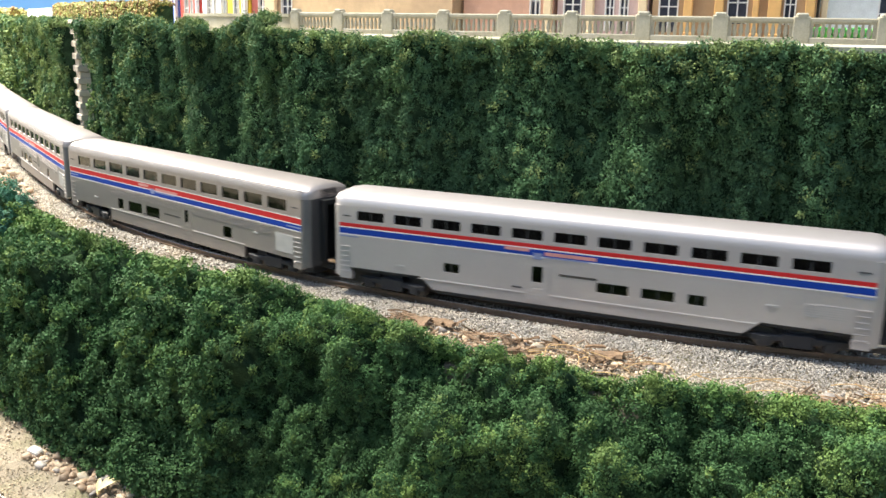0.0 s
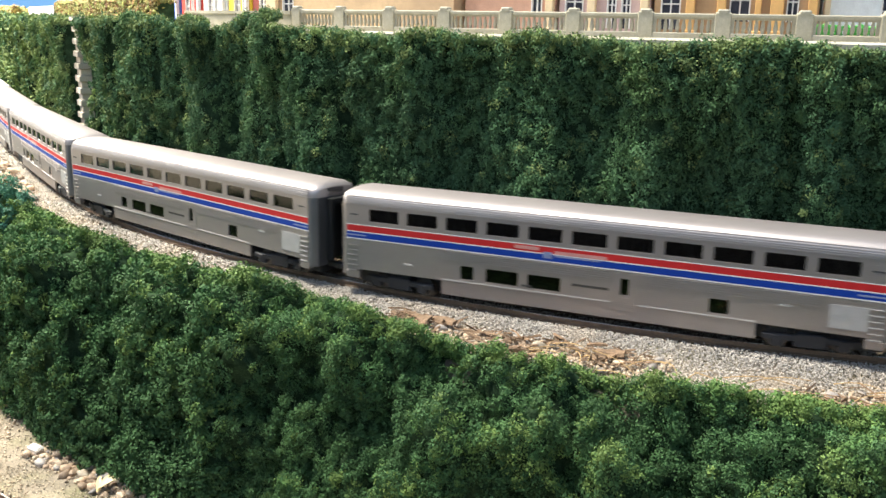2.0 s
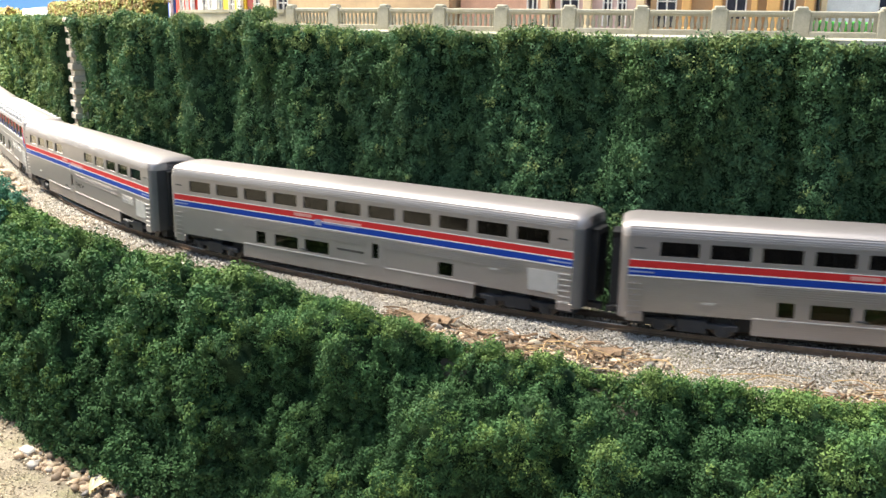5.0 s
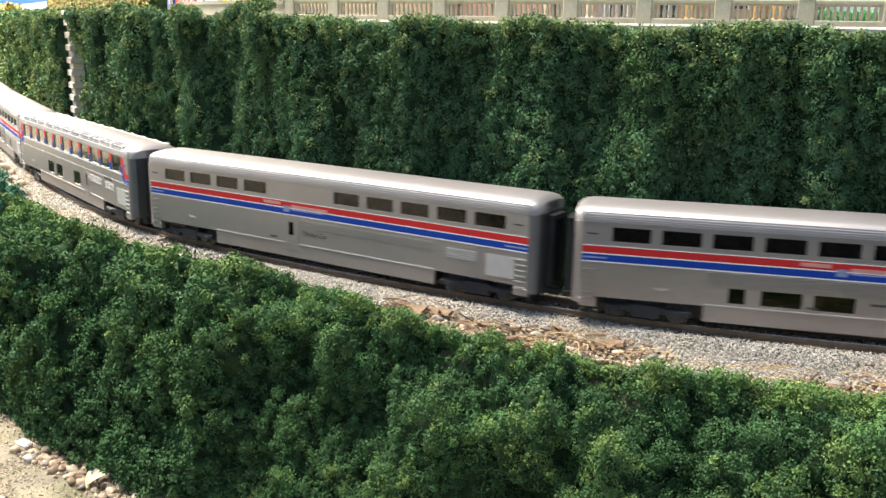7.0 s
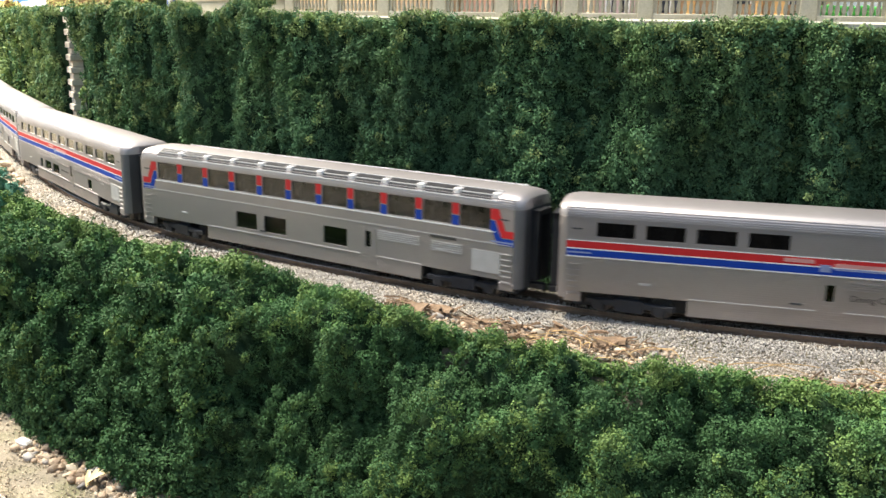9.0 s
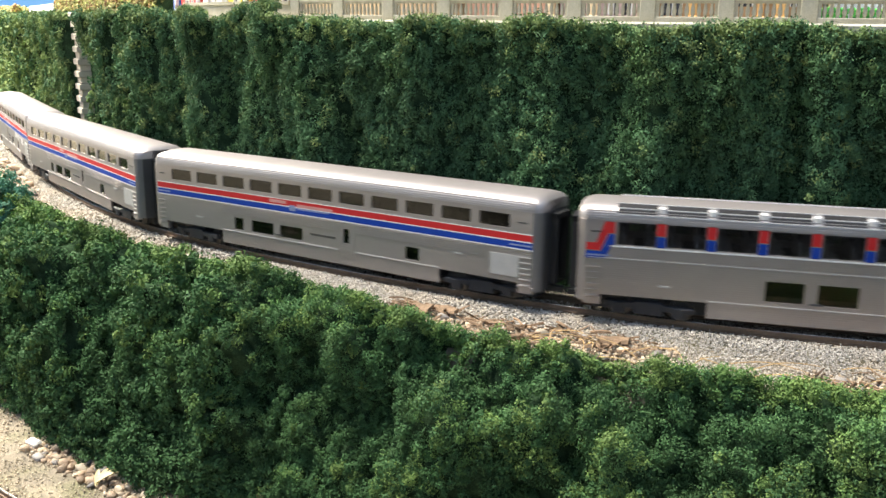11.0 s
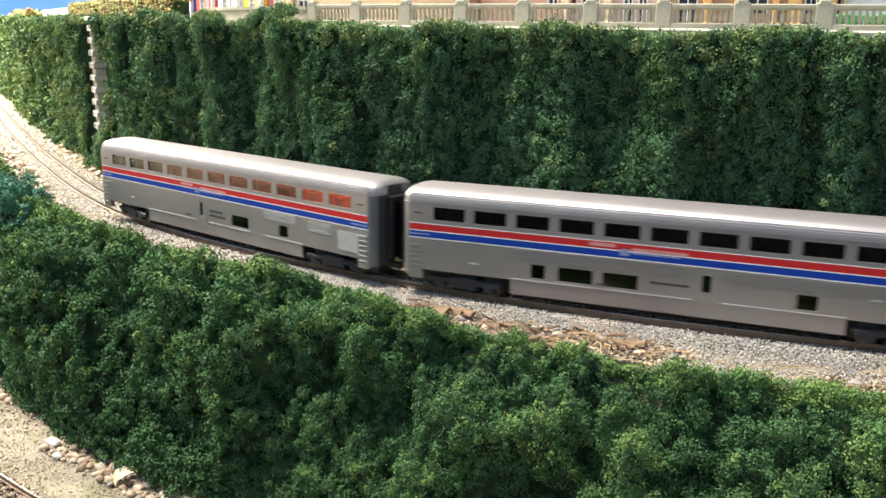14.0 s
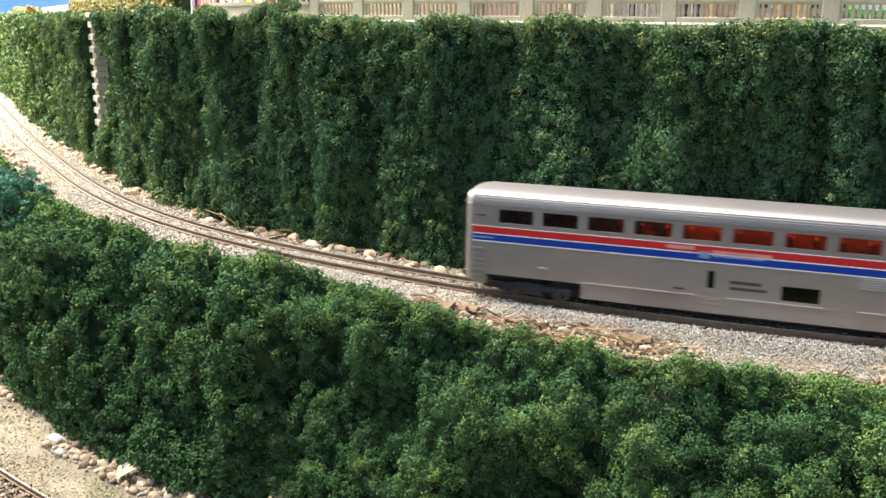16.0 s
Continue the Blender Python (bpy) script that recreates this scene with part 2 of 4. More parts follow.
def grains(name, pts, size, mat, seed=0, rough=0.45, flat=None, parent=None, leafy=False):
    """Thousands of small uneven bits in one mesh."""
    rng = np.random.default_rng(seed)
    n = len(pts)
    shape, faces = (TET, TEF) if leafy else (OCT, OCF)
    nv, nf = len(shape), len(faces)
    v = shape[None] * (1 + rng.uniform(-rough, rough, (n, nv, 1)))
    if flat is not None:
        v = v * rng.uniform(flat, 1.0, (n, 1, 3))
    q = rng.normal(size=(n, 4))
    q /= np.linalg.norm(q, axis=1)[:, None]
    a, b, c, d = q.T
    r = np.stack([1 - 2 * (c * c + d * d), 2 * (b * c - d * a), 2 * (b * d + c * a), 2 * (b * c + d * a), 1 - 2 * (b * b + d * d), 2 * (c * d - b * a), 2 * (b * d - c * a), 2 * (c * d + b * a), 1 - 2 * (b * b + c * c)], -1).reshape(n, 3, 3)
    v = np.einsum("nij,nkj->nki", r, v) * np.reshape(size, (-1, 1, 1)) + np.asarray(pts)[:, None]
    f = (faces[None] + nv * np.arange(n)[:, None, None]).reshape(-1)
    me = bpy.data.meshes.new(name)
    me.vertices.add(nv * n)
    me.vertices.foreach_set("co", v.reshape(-1))
    me.loops.add(3 * nf * n)
    me.loops.foreach_set("vertex_index", f)
    me.polygons.add(nf * n)
    me.polygons.foreach_set("loop_start", np.arange(nf * n) * 3)
    me.update(calc_edges=True)
    me.materials.append(mat)
    ob = new(name, me)
    ob.parent = parent
    return ob


def foliage(name, c, out, radius, bits, size, mat, seed, parent=None, upright=1.0):
    """Clumps of small folded leaves, each clump a ragged ball whose leaves face mostly outwards."""
    rng = np.random.default_rng(seed)
    n = len(c)
    d = rng.normal(size=(n, bits, 3))
    d /= np.linalg.norm(d, axis=2)[:, :, None]
    side = np.sum(d * out[:, None], axis=2, keepdims=True)
    d = np.where(side < -0.25, d - 2 * side * out[:, None], d)
    rr = np.reshape(radius, (-1, 1, 1)) * rng.uniform(0.55, 1.12, (n, bits, 1))
    p = (c[:, None] + d * rr * np.array([1, 1, upright])).reshape(-1, 3)
    w = d.reshape(-1, 3) + rng.normal(0, 0.50, (n * bits, 3))
    w /= np.linalg.norm(w, axis=1)[:, None]
    u = np.cross(w, rng.normal(size=w.shape))
    u /= np.linalg.norm(u, axis=1)[:, None]
    v = np.cross(w, u)
    k = (np.repeat(size, bits) if np.ndim(size) else size) * rng.uniform(0.6, 1.4, n * bits)
    k = np.reshape(k, (-1, 1))
    q = np.stack([p + u * k, p + (v * 0.62 + w * 0.22) * k, p - u * k * 0.9, p + (w * 0.22 - v * 0.62) * k], 1)
    m = len(p)
    f = (np.array([0, 1, 2, 0, 2, 3])[None] + 4 * np.arange(m)[:, None]).reshape(-1)
    me = bpy.data.meshes.new(name)
    me.vertices.add(4 * m)
    me.vertices.foreach_set("co", q.reshape(-1))
    me.loops.add(6 * m)
    me.loops.foreach_set("vertex_index", f)
    me.polygons.add(2 * m)
    me.polygons.foreach_set("loop_start", np.arange(2 * m) * 3)
    me.update(calc_edges=True)
    me.materials.append(mat)
    ob = new(name, me)
    ob.parent = parent
    return ob


def sheet(name, grid, mat, smooth=True):
    """A surface from a grid of points."""
    a, b = grid.shape[:2]
    me = bpy.data.meshes.new(name)
    i = np.arange(a * b).reshape(a, b)
    f = np.stack([i[:-1, :-1], i[:-1, 1:], i[1:, 1:], i[1:, :-1]], -1).reshape(-1, 4)
    me.from_pydata(grid.reshape(-1, 3).tolist(), [], f.tolist())
    me.materials.append(mat)
    me.polygons.foreach_set("use_smooth", [smooth] * len(me.polygons))
    return new(name, me)


LOW = -0.0605  # the lower level
TOP = 0.0785   # the street above the wall


# ---- ground ----
def edge_off(s):
    """Where the upper bench breaks off, and where the slope ends."""
    r = np.interp(s, [-0.6, -0.15, -0.03, 0.02, 0.05, 0.085, 0.2, 0.6], [-0.027, -0.0275, -0.0275, -0.0285, -0.034, -0.045, -0.047, -0.047])
    t = np.interp(s, [-0.6, -0.15, -0.05, 0.0, 0.025, 0.08, 0.2, 0.6], [-0.062, -0.060, -0.064, -0.065, -0.056, -0.066, -0.070, -0.070])
    return r, t


def ground():
    ss = np.concatenate([np.linspace(-1.7, -0.5, 50), np.linspace(-0.49, 0.3, 240), np.linspace(0.31, 1.9, 60)])
    r, t = edge_off(ss)
    cols = []
    for k in range(30):
        if k < 12:
            o = 0.034 + (r - 0.034) * k / 11
            z = np.full_like(ss, -0.0038)
        elif k < 20:
            w = (k - 11) / 9
            o, z = r - 0.010 * w, -0.0038 + (LOW + 0.0038) * w
        else:
            w = ((k - 20) / 9) ** 2
            o, z = r - 0.012 - w * 0.16, np.full_like(ss, LOW)
        p = along(ss, o, 0.0)
        p[:, 2] = z + (lattice(p, 90, 3) - 0.5) * 0.0016 + (lattice(p, 350, 4) - 0.5) * 0.0005
        cols.append(p)
    g = sheet("ground", np.stack(cols, 1), M_EARTH)
    tagged(g, "sandy tan soil with moss stains, stepped below the track", "ground", kind="structure")
    m = Mesh().box(-2.7, 2.3, 0.06, 3.2, LOW - 0.02, LOW - 0.004)
    tagged(part("tabletop", m, M_EARTH), "sand-coloured scenery base of the layout", "ground", kind="structure")
    # unseen surface below the table, added to cut bright reflections on the train
    m = Mesh().box(-3.0, 2.6, -2.0, 3.4, -1.02, -1.0)
    tagged(part("floor", m, M_SURROUND), "unseen dark surface added below the layout table", "floor", kind="structure")
    # unseen low screen behind the camera, added to darken window reflections
    m = Mesh().box(-3.0, 2.6, -2.1, -2.0, -1.02, 0.35)
    tagged(part("wall_front", m, M_SURROUND), "plain dark screen added behind the camera, never in view", "wall", kind="structure")


ground()


def wall():
    m = sweep(Mesh(), [(0.031, LOW), (0.031, TOP - 0.002), (0.050, TOP - 0.002), (0.050, LOW)], -1.6, 1.8, 0.02)
    w = tagged(part("wall_back", m, M_WALL), "tan retaining wall under thick ivy", "wall", kind="structure")
    m = sweep(Mesh(), [(0.029, TOP - 0.002), (0.029, TOP - 0.0002), (0.0305, TOP + 0.0004), (0.0485, TOP + 0.0004), (0.0485, TOP - 0.002)], -0.145, 1.8, 0.01)
    tagged(part("trim", m, M_BAL), "pale cast coping along the wall", "coping", kind="structure")
    m = sweep(Mesh(), [(0.0485, TOP - 0.004), (0.0485, TOP), (0.30, TOP), (0.30, TOP - 0.004)], -1.6, 1.2, 0.03)
    tagged(part("pavement", m, M_PAVE), "pale dusty paved street above the wall", "pavement", kind="structure")


wall()


# ---- foliage ----
CREASES = ((-0.070, -0.112, 0.0042, 0.010), (-0.031, -0.030, 0.0036, 0.008), (0.156, 0.150, 0.0040, 0.008), (-0.140, -0.160, 0.0045, 0.008), (-0.182, -0.196, 0.0050, 0.008), (-0.008, 0.012, 0.0028, 0.005), (0.058, 0.044, 0.0030, 0.005), (0.205, 0.198, 0.004, 0.007), (-0.223, -0.232, 0.005, 0.007), (-0.40, -0.41, 0.008, 0.007), (-0.50, -0.51, 0.010, 0.007))


def ivy():
    rng = np.random.default_rng(5)

    def bare(s, z):
        """Wall cleared so the camera sees a pilaster; low down the ivy covers it."""
        return ((s > -0.283) & (s < np.interp(z, [0, 0.015, 0.03, 0.08], [-0.276, -0.252, -0.240, -0.232]))) | ((abs(s + 0.72) < 0.018) & (z > 0.03))

    def face(s, z):
        """Far-side offset of the leaf surface: hanging, lumpy curtains with deep folds."""
        q = np.stack([s * 1.0, z * 0.38 + s * 0.3, 0 * s], -1)
        lump = lattice(q, 62, 1) - 0.45
        fold = lattice(q, 140, 2) - 0.45
        tuft = lattice(np.stack([s, z * 0.8, 0 * s], -1), 260, 3) - 0.5
        o = 0.0232 - lump * 0.015 - fold * 0.0085 - tuft * 0.0035 - np.clip((z - 0.055) / 0.025, 0, 1) * 0.003
        for a, b, w, deep in CREASES:
            mid = b + (a - b) * z / 0.08 + (lattice(np.stack([z, 0 * z + a, 0 * z], -1), 70, 4) - 0.5) * 0.008
            o = o + deep * np.exp(-((s - mid) / w) ** 2) * np.clip(1.15 - abs(z - 0.042) / 0.05, 0.2, 1)
        o = o + 0.005 * np.exp(-((s - 0.093) / 0.010) ** 2 - ((z - 0.054) / 0.007) ** 2)
        o = np.maximum(o, np.interp(z, [0.033, 0.040], [0.0172, 0.0115]))
        return np.where(bare(s, z), 0.0300, np.minimum(o, 0.0285))

    def top(s):
        q = np.stack([s, 0 * s, 0 * s], -1)
        return TOP - 0.003 + lattice(q, 55, 8) * 0.0045 + 0.005 * np.exp(-((s + 0.048) / 0.010) ** 2) + np.interp(s, [-0.9, -0.5, -0.3, -0.07, -0.05, 0.2], [0.004, 0.003, 0.0015, 0.003, 0.0005, -0.0015])

    spans = ((-1.1, -0.42, 2300, 30, 0.0011, 0.0036), (-0.42, -0.12, 4200, 48, 0.00058, 0.0026), (-0.12, 0.24, 8600, 58, 0.00039, 0.0019), (0.24, 0.7, 500, 16, 0.0016, 0.0042))
    low, high = [], []
    for s0, s1, n, bits, leaf, r in spans:
        s = rng.uniform(s0, s1, n)
        z = -0.004 + (top(s) + 0.004) * rng.uniform(0, 1, n)
        o = face(s, z) - rng.uniform(-0.0024, 0.0012, n)
        k = n // 9
        s2, w = rng.uniform(s0, s1, k), rng.uniform(0, 1, k)
        o2 = face(s2, top(s2)) + w * np.interp(s2, [-0.5, -0.1, 0.05], [0.018, 0.012, 0.006])
        z2 = top(s2) + (lattice(along(s2, o2, 0.0), 260, 6) - 0.6) * 0.004 * np.sin(np.pi * w) - 0.001 * w
        s, o, z = np.concatenate([s, s2]), np.concatenate([o, o2]), np.concatenate([z, z2])
        c = along(s, o, 0.0)
        c[:, 2] = z
        h = np.interp(s, LS, LT)
        out = np.stack([np.sin(h) * 0.85, -np.cos(h) * 0.85, 0.52 + 0 * h], -1)
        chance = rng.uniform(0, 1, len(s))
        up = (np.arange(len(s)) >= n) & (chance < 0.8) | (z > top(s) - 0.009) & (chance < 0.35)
        # more pale clumps to the left, painting sun and haze into the ivy
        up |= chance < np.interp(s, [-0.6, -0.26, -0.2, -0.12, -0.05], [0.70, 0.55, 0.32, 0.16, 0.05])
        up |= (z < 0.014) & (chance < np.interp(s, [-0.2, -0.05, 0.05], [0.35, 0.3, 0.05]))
        rad = r * rng.uniform(0.55, 1.35, len(s))
        keep = ~bare(s, z)
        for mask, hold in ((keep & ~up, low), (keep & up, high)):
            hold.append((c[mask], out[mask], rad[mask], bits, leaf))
    for k, (c, out, rad, bits, leaf) in enumerate(low):
        ob = foliage("ivy", c, out, rad, bits, leaf, M_IVY, 70 + k, upright=1.3)
        tagged(ob, "dense dark green ivy hanging over the retaining wall", "ivy", kind="stuff")
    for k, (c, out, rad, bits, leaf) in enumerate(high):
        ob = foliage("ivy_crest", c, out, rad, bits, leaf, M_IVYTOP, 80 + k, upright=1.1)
        tagged(ob, "yellow-green ivy growth along the wall top, also painted sun further left", "ivy", kind="stuff")
    # dark sheet behind the ivy clumps paints shade into their gaps
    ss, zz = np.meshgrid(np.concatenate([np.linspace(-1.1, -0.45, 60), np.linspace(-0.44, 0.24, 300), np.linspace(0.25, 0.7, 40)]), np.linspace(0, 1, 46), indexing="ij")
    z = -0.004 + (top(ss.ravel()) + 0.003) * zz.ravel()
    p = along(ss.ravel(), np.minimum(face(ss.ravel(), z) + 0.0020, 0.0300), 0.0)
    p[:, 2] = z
    tagged(sheet("ivy_mat", p.reshape(*ss.shape, 3), M_LEAF_SHADE), "dark backing sheet of the ivy, shade in its colour", "ivy", kind="stuff")


ivy()


# shaded hollows in the face of the bushes: along the track, height, half width, half height, depth
HOLLOWS = ((0.088, -0.028, 0.010, 0.009, 0.010), (0.104, -0.028, 0.008, 0.008, 0.009), (0.1385, -0.007, 0.003, 0.010, 0.008), (0.134, -0.026, 0.005, 0.007, 0.007), (0.042, -0.038, 0.006, 0.010, 0.007))


def hedge():
    rng = np.random.default_rng(11)

    def skin(s, v):
        """Points of the bushy slope: v from the bench (0) to the foot (1)."""
        r, t = edge_off(s)
        up = np.interp(v, [0, 0.06, 0.16, 0.3, 0.65, 1.0], [-0.004, 0.0005, 0.0022, -0.004, -0.030, LOW])
        up = up + np.interp(s, [-0.2, -0.10, -0.02, 0.03, 0.06], [0, 0.0008, 0.0012, 0.001, 0]) * np.clip((0.4 - v) / 0.3, 0, 1)
        off = r + (t - r) * np.interp(v, [0, 0.06, 0.16, 0.3, 0.65, 1.0], [-0.10, 0.0, 0.30, 0.68, 0.92, 1.0])
        p = along(s, off, 0.0)
        p[:, 2] = up
        h = np.interp(s, LS, LT)
        out = np.stack([np.sin(h) * 0.75, -np.cos(h) * 0.75, 0.66 + 0 * h], -1)
        body = lattice(p, 48, 1) - 0.42
        lump = lattice(p, 105, 2) - 0.5
        tuft = lattice(p, 210, 3) - 0.5
        fade = np.clip(v / 0.15, 0.35, 1) * np.clip((1.04 - v) / 0.35, 0.08, 1)
        d = np.maximum(fade * (body * 0.016 + lump * 0.021 + tuft * 0.012), -0.009)
        for s1, z1, ws, wz, deep in HOLLOWS:
            d = d - deep * np.exp(-((s - s1) / ws) ** 2 - ((up - z1) / wz) ** 2)
        return p, out, d

    dark, fresh = [], []
    for s0, s1, n, bits, leaf, r in ((-0.55, -0.2, 1300, 30, 0.0010, 0.0034), (-0.2, 0.02, 5200, 58, 0.00050, 0.0021), (0.02, 0.22, 6600, 74, 0.00032, 0.0017), (0.22, 0.45, 500, 16, 0.0014, 0.0040)):
        s, v = rng.uniform(s0, s1, n), rng.uniform(0, 1, n)
        p, out, d = skin(s, v)
        c = p + out * (d + rng.uniform(-0.0026, 0.0022, n))[:, None]
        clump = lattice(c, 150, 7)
        # tip share also paints in brightness: more at the left, fewer low down
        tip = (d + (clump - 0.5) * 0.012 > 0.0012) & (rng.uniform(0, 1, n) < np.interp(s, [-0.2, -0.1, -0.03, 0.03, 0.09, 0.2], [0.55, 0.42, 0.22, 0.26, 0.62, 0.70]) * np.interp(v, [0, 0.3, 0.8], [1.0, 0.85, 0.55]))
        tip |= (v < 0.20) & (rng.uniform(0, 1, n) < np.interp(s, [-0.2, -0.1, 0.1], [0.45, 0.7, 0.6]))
        rad = r * rng.uniform(0.55, 1.4, n)
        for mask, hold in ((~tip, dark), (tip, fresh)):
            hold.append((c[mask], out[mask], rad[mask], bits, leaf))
    for k, (c, out, rad, bits, leaf) in enumerate(dark):
        tagged(foliage("hedge", c, out, rad, bits, leaf, M_HEDGE, 90 + k), "thick dark green bushes on the slope below the track", "hedge", kind="stuff")
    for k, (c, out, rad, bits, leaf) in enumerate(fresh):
        tagged(foliage("hedge_tips", c, out, rad, bits, leaf, M_TIPS, 100 + k), "yellow-green fresh tips of the bushes, their share also painting in brightness", "hedge", kind="stuff")
    # sheet behind the bush clumps, its dark colour standing for shaded gaps
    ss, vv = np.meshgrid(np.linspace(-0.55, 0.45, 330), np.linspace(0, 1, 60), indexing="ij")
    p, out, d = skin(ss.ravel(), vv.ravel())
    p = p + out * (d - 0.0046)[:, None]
    tagged(sheet("hedge_mat", p.reshape(*ss.shape, 3), M_LEAF_SHADE), "dark backing sheet of the bushes, shade in its colour", "hedge", kind="stuff")


hedge()


# ---- track ----
def track(name, off, z, s0, s1, ties, label):
    root = tagged(new(name), label, "track", kind="structure")
    for side, rail in ((-1, "rail"), (1, "rail")):
        c = off + side * 0.0048
        prof = [(c - 0.0007, z - 0.0018), (c - 0.0007, z - 0.0015), (c - 0.00025, z - 0.0013), (c - 0.00025, z - 0.0006), (c - 0.0004, z - 0.0005), (c - 0.0004, z - 0.0001), (c + 0.0004, z - 0.0001), (c + 0.0004, z - 0.0005), (c + 0.00025, z - 0.0006), (c + 0.00025, z - 0.0013), (c + 0.0007, z - 0.0015), (c + 0.0007, z - 0.0018)]
        r = part(rail, sweep(Mesh(), prof, s0, s1, 0.006), M_RAIL, root)
        head = [(c - 0.00035, z - 0.0001), (c - 0.00028, z), (c + 0.00028, z), (c + 0.00035, z - 0.0001)]
        part("rail_head", sweep(Mesh(), head, s0, s1, 0.006), M_RAILTOP, r, "worn shiny rail head")
    tie = Mesh().chamfer(-0.0009, 0.0009, -0.0078, 0.0078, -0.0012, 0.0, 0.0002).data("tie", M_TIE)
    for s in np.arange(*ties, 0.0041):
        part("tie", tie, None, root, at=spot(s, off, z - 0.0018))


track("railway_track", 0.0, 0.0, -1.7, 1.9, (-0.55, 0.28), "main line track with brown rails in pale ballast")
track("lower_track", -0.0985, LOW + 0.0036, -0.6, 0.5, (-0.25, 0.1), "lower track with rusty rails in sandy ballast")


def ballast():
    rng = np.random.default_rng(21)
    pts, size = [], []
    for s0, s1, n, r in ((-1.0, -0.35, 9000, 0.0006), (-0.35, -0.02, 20000, 0.00032), (-0.02, 0.22, 56000, 0.00023), (0.22, 0.5, 4000, 0.0008)):
        s = rng.uniform(s0, s1, n)
        o = rng.normal(-0.003, 0.0095, n)
        o = np.where(abs(o) > 0.022, rng.uniform(-0.02, 0.015, n), o)
        o = np.where((s > 0.03) & (rng.uniform(0, 1, n) < 0.4), rng.uniform(-0.034, -0.008, n), o)
        z = -0.0019 - np.clip(abs(o + 0.001) - 0.009, 0, 0.01) * 0.13 + rng.normal(0, 0.0002, n)
        keep = (abs(abs(o) - 0.0048) > 0.0013)
        p = along(s, o, 0.0)
        p[:, 2] = z
        pts.append(p[keep])
        size.append((r * rng.uniform(0.6, 1.4, n))[keep])
    tagged(grains("ballast", np.concatenate(pts), np.concatenate(size), M_BALLAST, 3, rough=0.35, leafy=True), "pale grey and beige crushed stone ballast", "ballast", kind="stuff")
    n = 26000
    s = rng.uniform(-0.2, 0.03, n)
    o = rng.uniform(-0.130, -0.066, n)
    p = along(s, o, 0.0)
    p[:, 2] = LOW + 0.0002 + rng.normal(0, 0.0002, n)
    keep = abs(abs(o + 0.0985) - 0.0048) > 0.0009
    tagged(grains("sand_ballast", p[keep], 0.00024 * rng.uniform(0.4, 1.5, n)[keep], M_SAND, 4, rough=0.3, leafy=True), "sandy fine ballast of the lower track", "ballast", kind="stuff")

    n = 9000
    s, o = rng.uniform(-0.2, 0.06, n), rng.normal(-0.0985, 0.006, n)
    p = along(s, o, 0.0)
    p[:, 2] = LOW + 0.0016 + rng.normal(0, 0.0002, n)
    keep = abs(abs(o + 0.0985) - 0.0048) > 0.0009
    tagged(grains("brown_ballast", p[keep], 0.00030 * rng.uniform(0.5, 1.4, n)[keep], M_PEBBLE_MIX, 14, rough=0.3, leafy=True), "pinkish brown ballast between the ties of the lower track", "ballast", kind="stuff")


ballast()


# ---- on top of the wall ----
M_BEIGE = material("beige render", (0.62, 0.45, 0.27), 0.8, vary=0.08, bump=0.1, tint=(0.45, 0.32, 0.20), tint_scale=40)
M_PINK = material("salmon render", (0.56, 0.33, 0.24), 0.8, vary=0.08, bump=0.1)
M_MAUVE = material("mauve render", (0.55, 0.40, 0.38), 0.8, vary=0.08, bump=0.1)
M_OCHRE = material("ochre render", (0.42, 0.27, 0.15), 0.8, vary=0.1, bump=0.1)
M_CREAM = material("cream trim", (0.78, 0.62, 0.40), 0.7, vary=0.05)
M_ORANGE = material("orange trim", (0.72, 0.42, 0.16), 0.7, vary=0.05)
M_FRAME = material("white frame", (0.72, 0.71, 0.70), 0.5, vary=0.04)
M_DARKGLASS = material("dark shop glass", (0.05, 0.055, 0.075), 0.1, vary=0.2)
M_TILE = material("roof tile", (0.35, 0.16, 0.10), 0.8, vary=0.2)
M_GREEN = material("bright green paint", (0.10, 0.48, 0.10), 0.7, vary=0.2)
PAINTS = {"red": (0.62, 0.05, 0.03), "blue": (0.03, 0.10, 0.42), "yellow": (0.75, 0.52, 0.04), "white": (0.75, 0.78, 0.80), "maroon": (0.25, 0.04, 0.03)}
PAINT = {k: material(k + " shop paint", v, 0.6, vary=0.08) for k, v in PAINTS.items()}


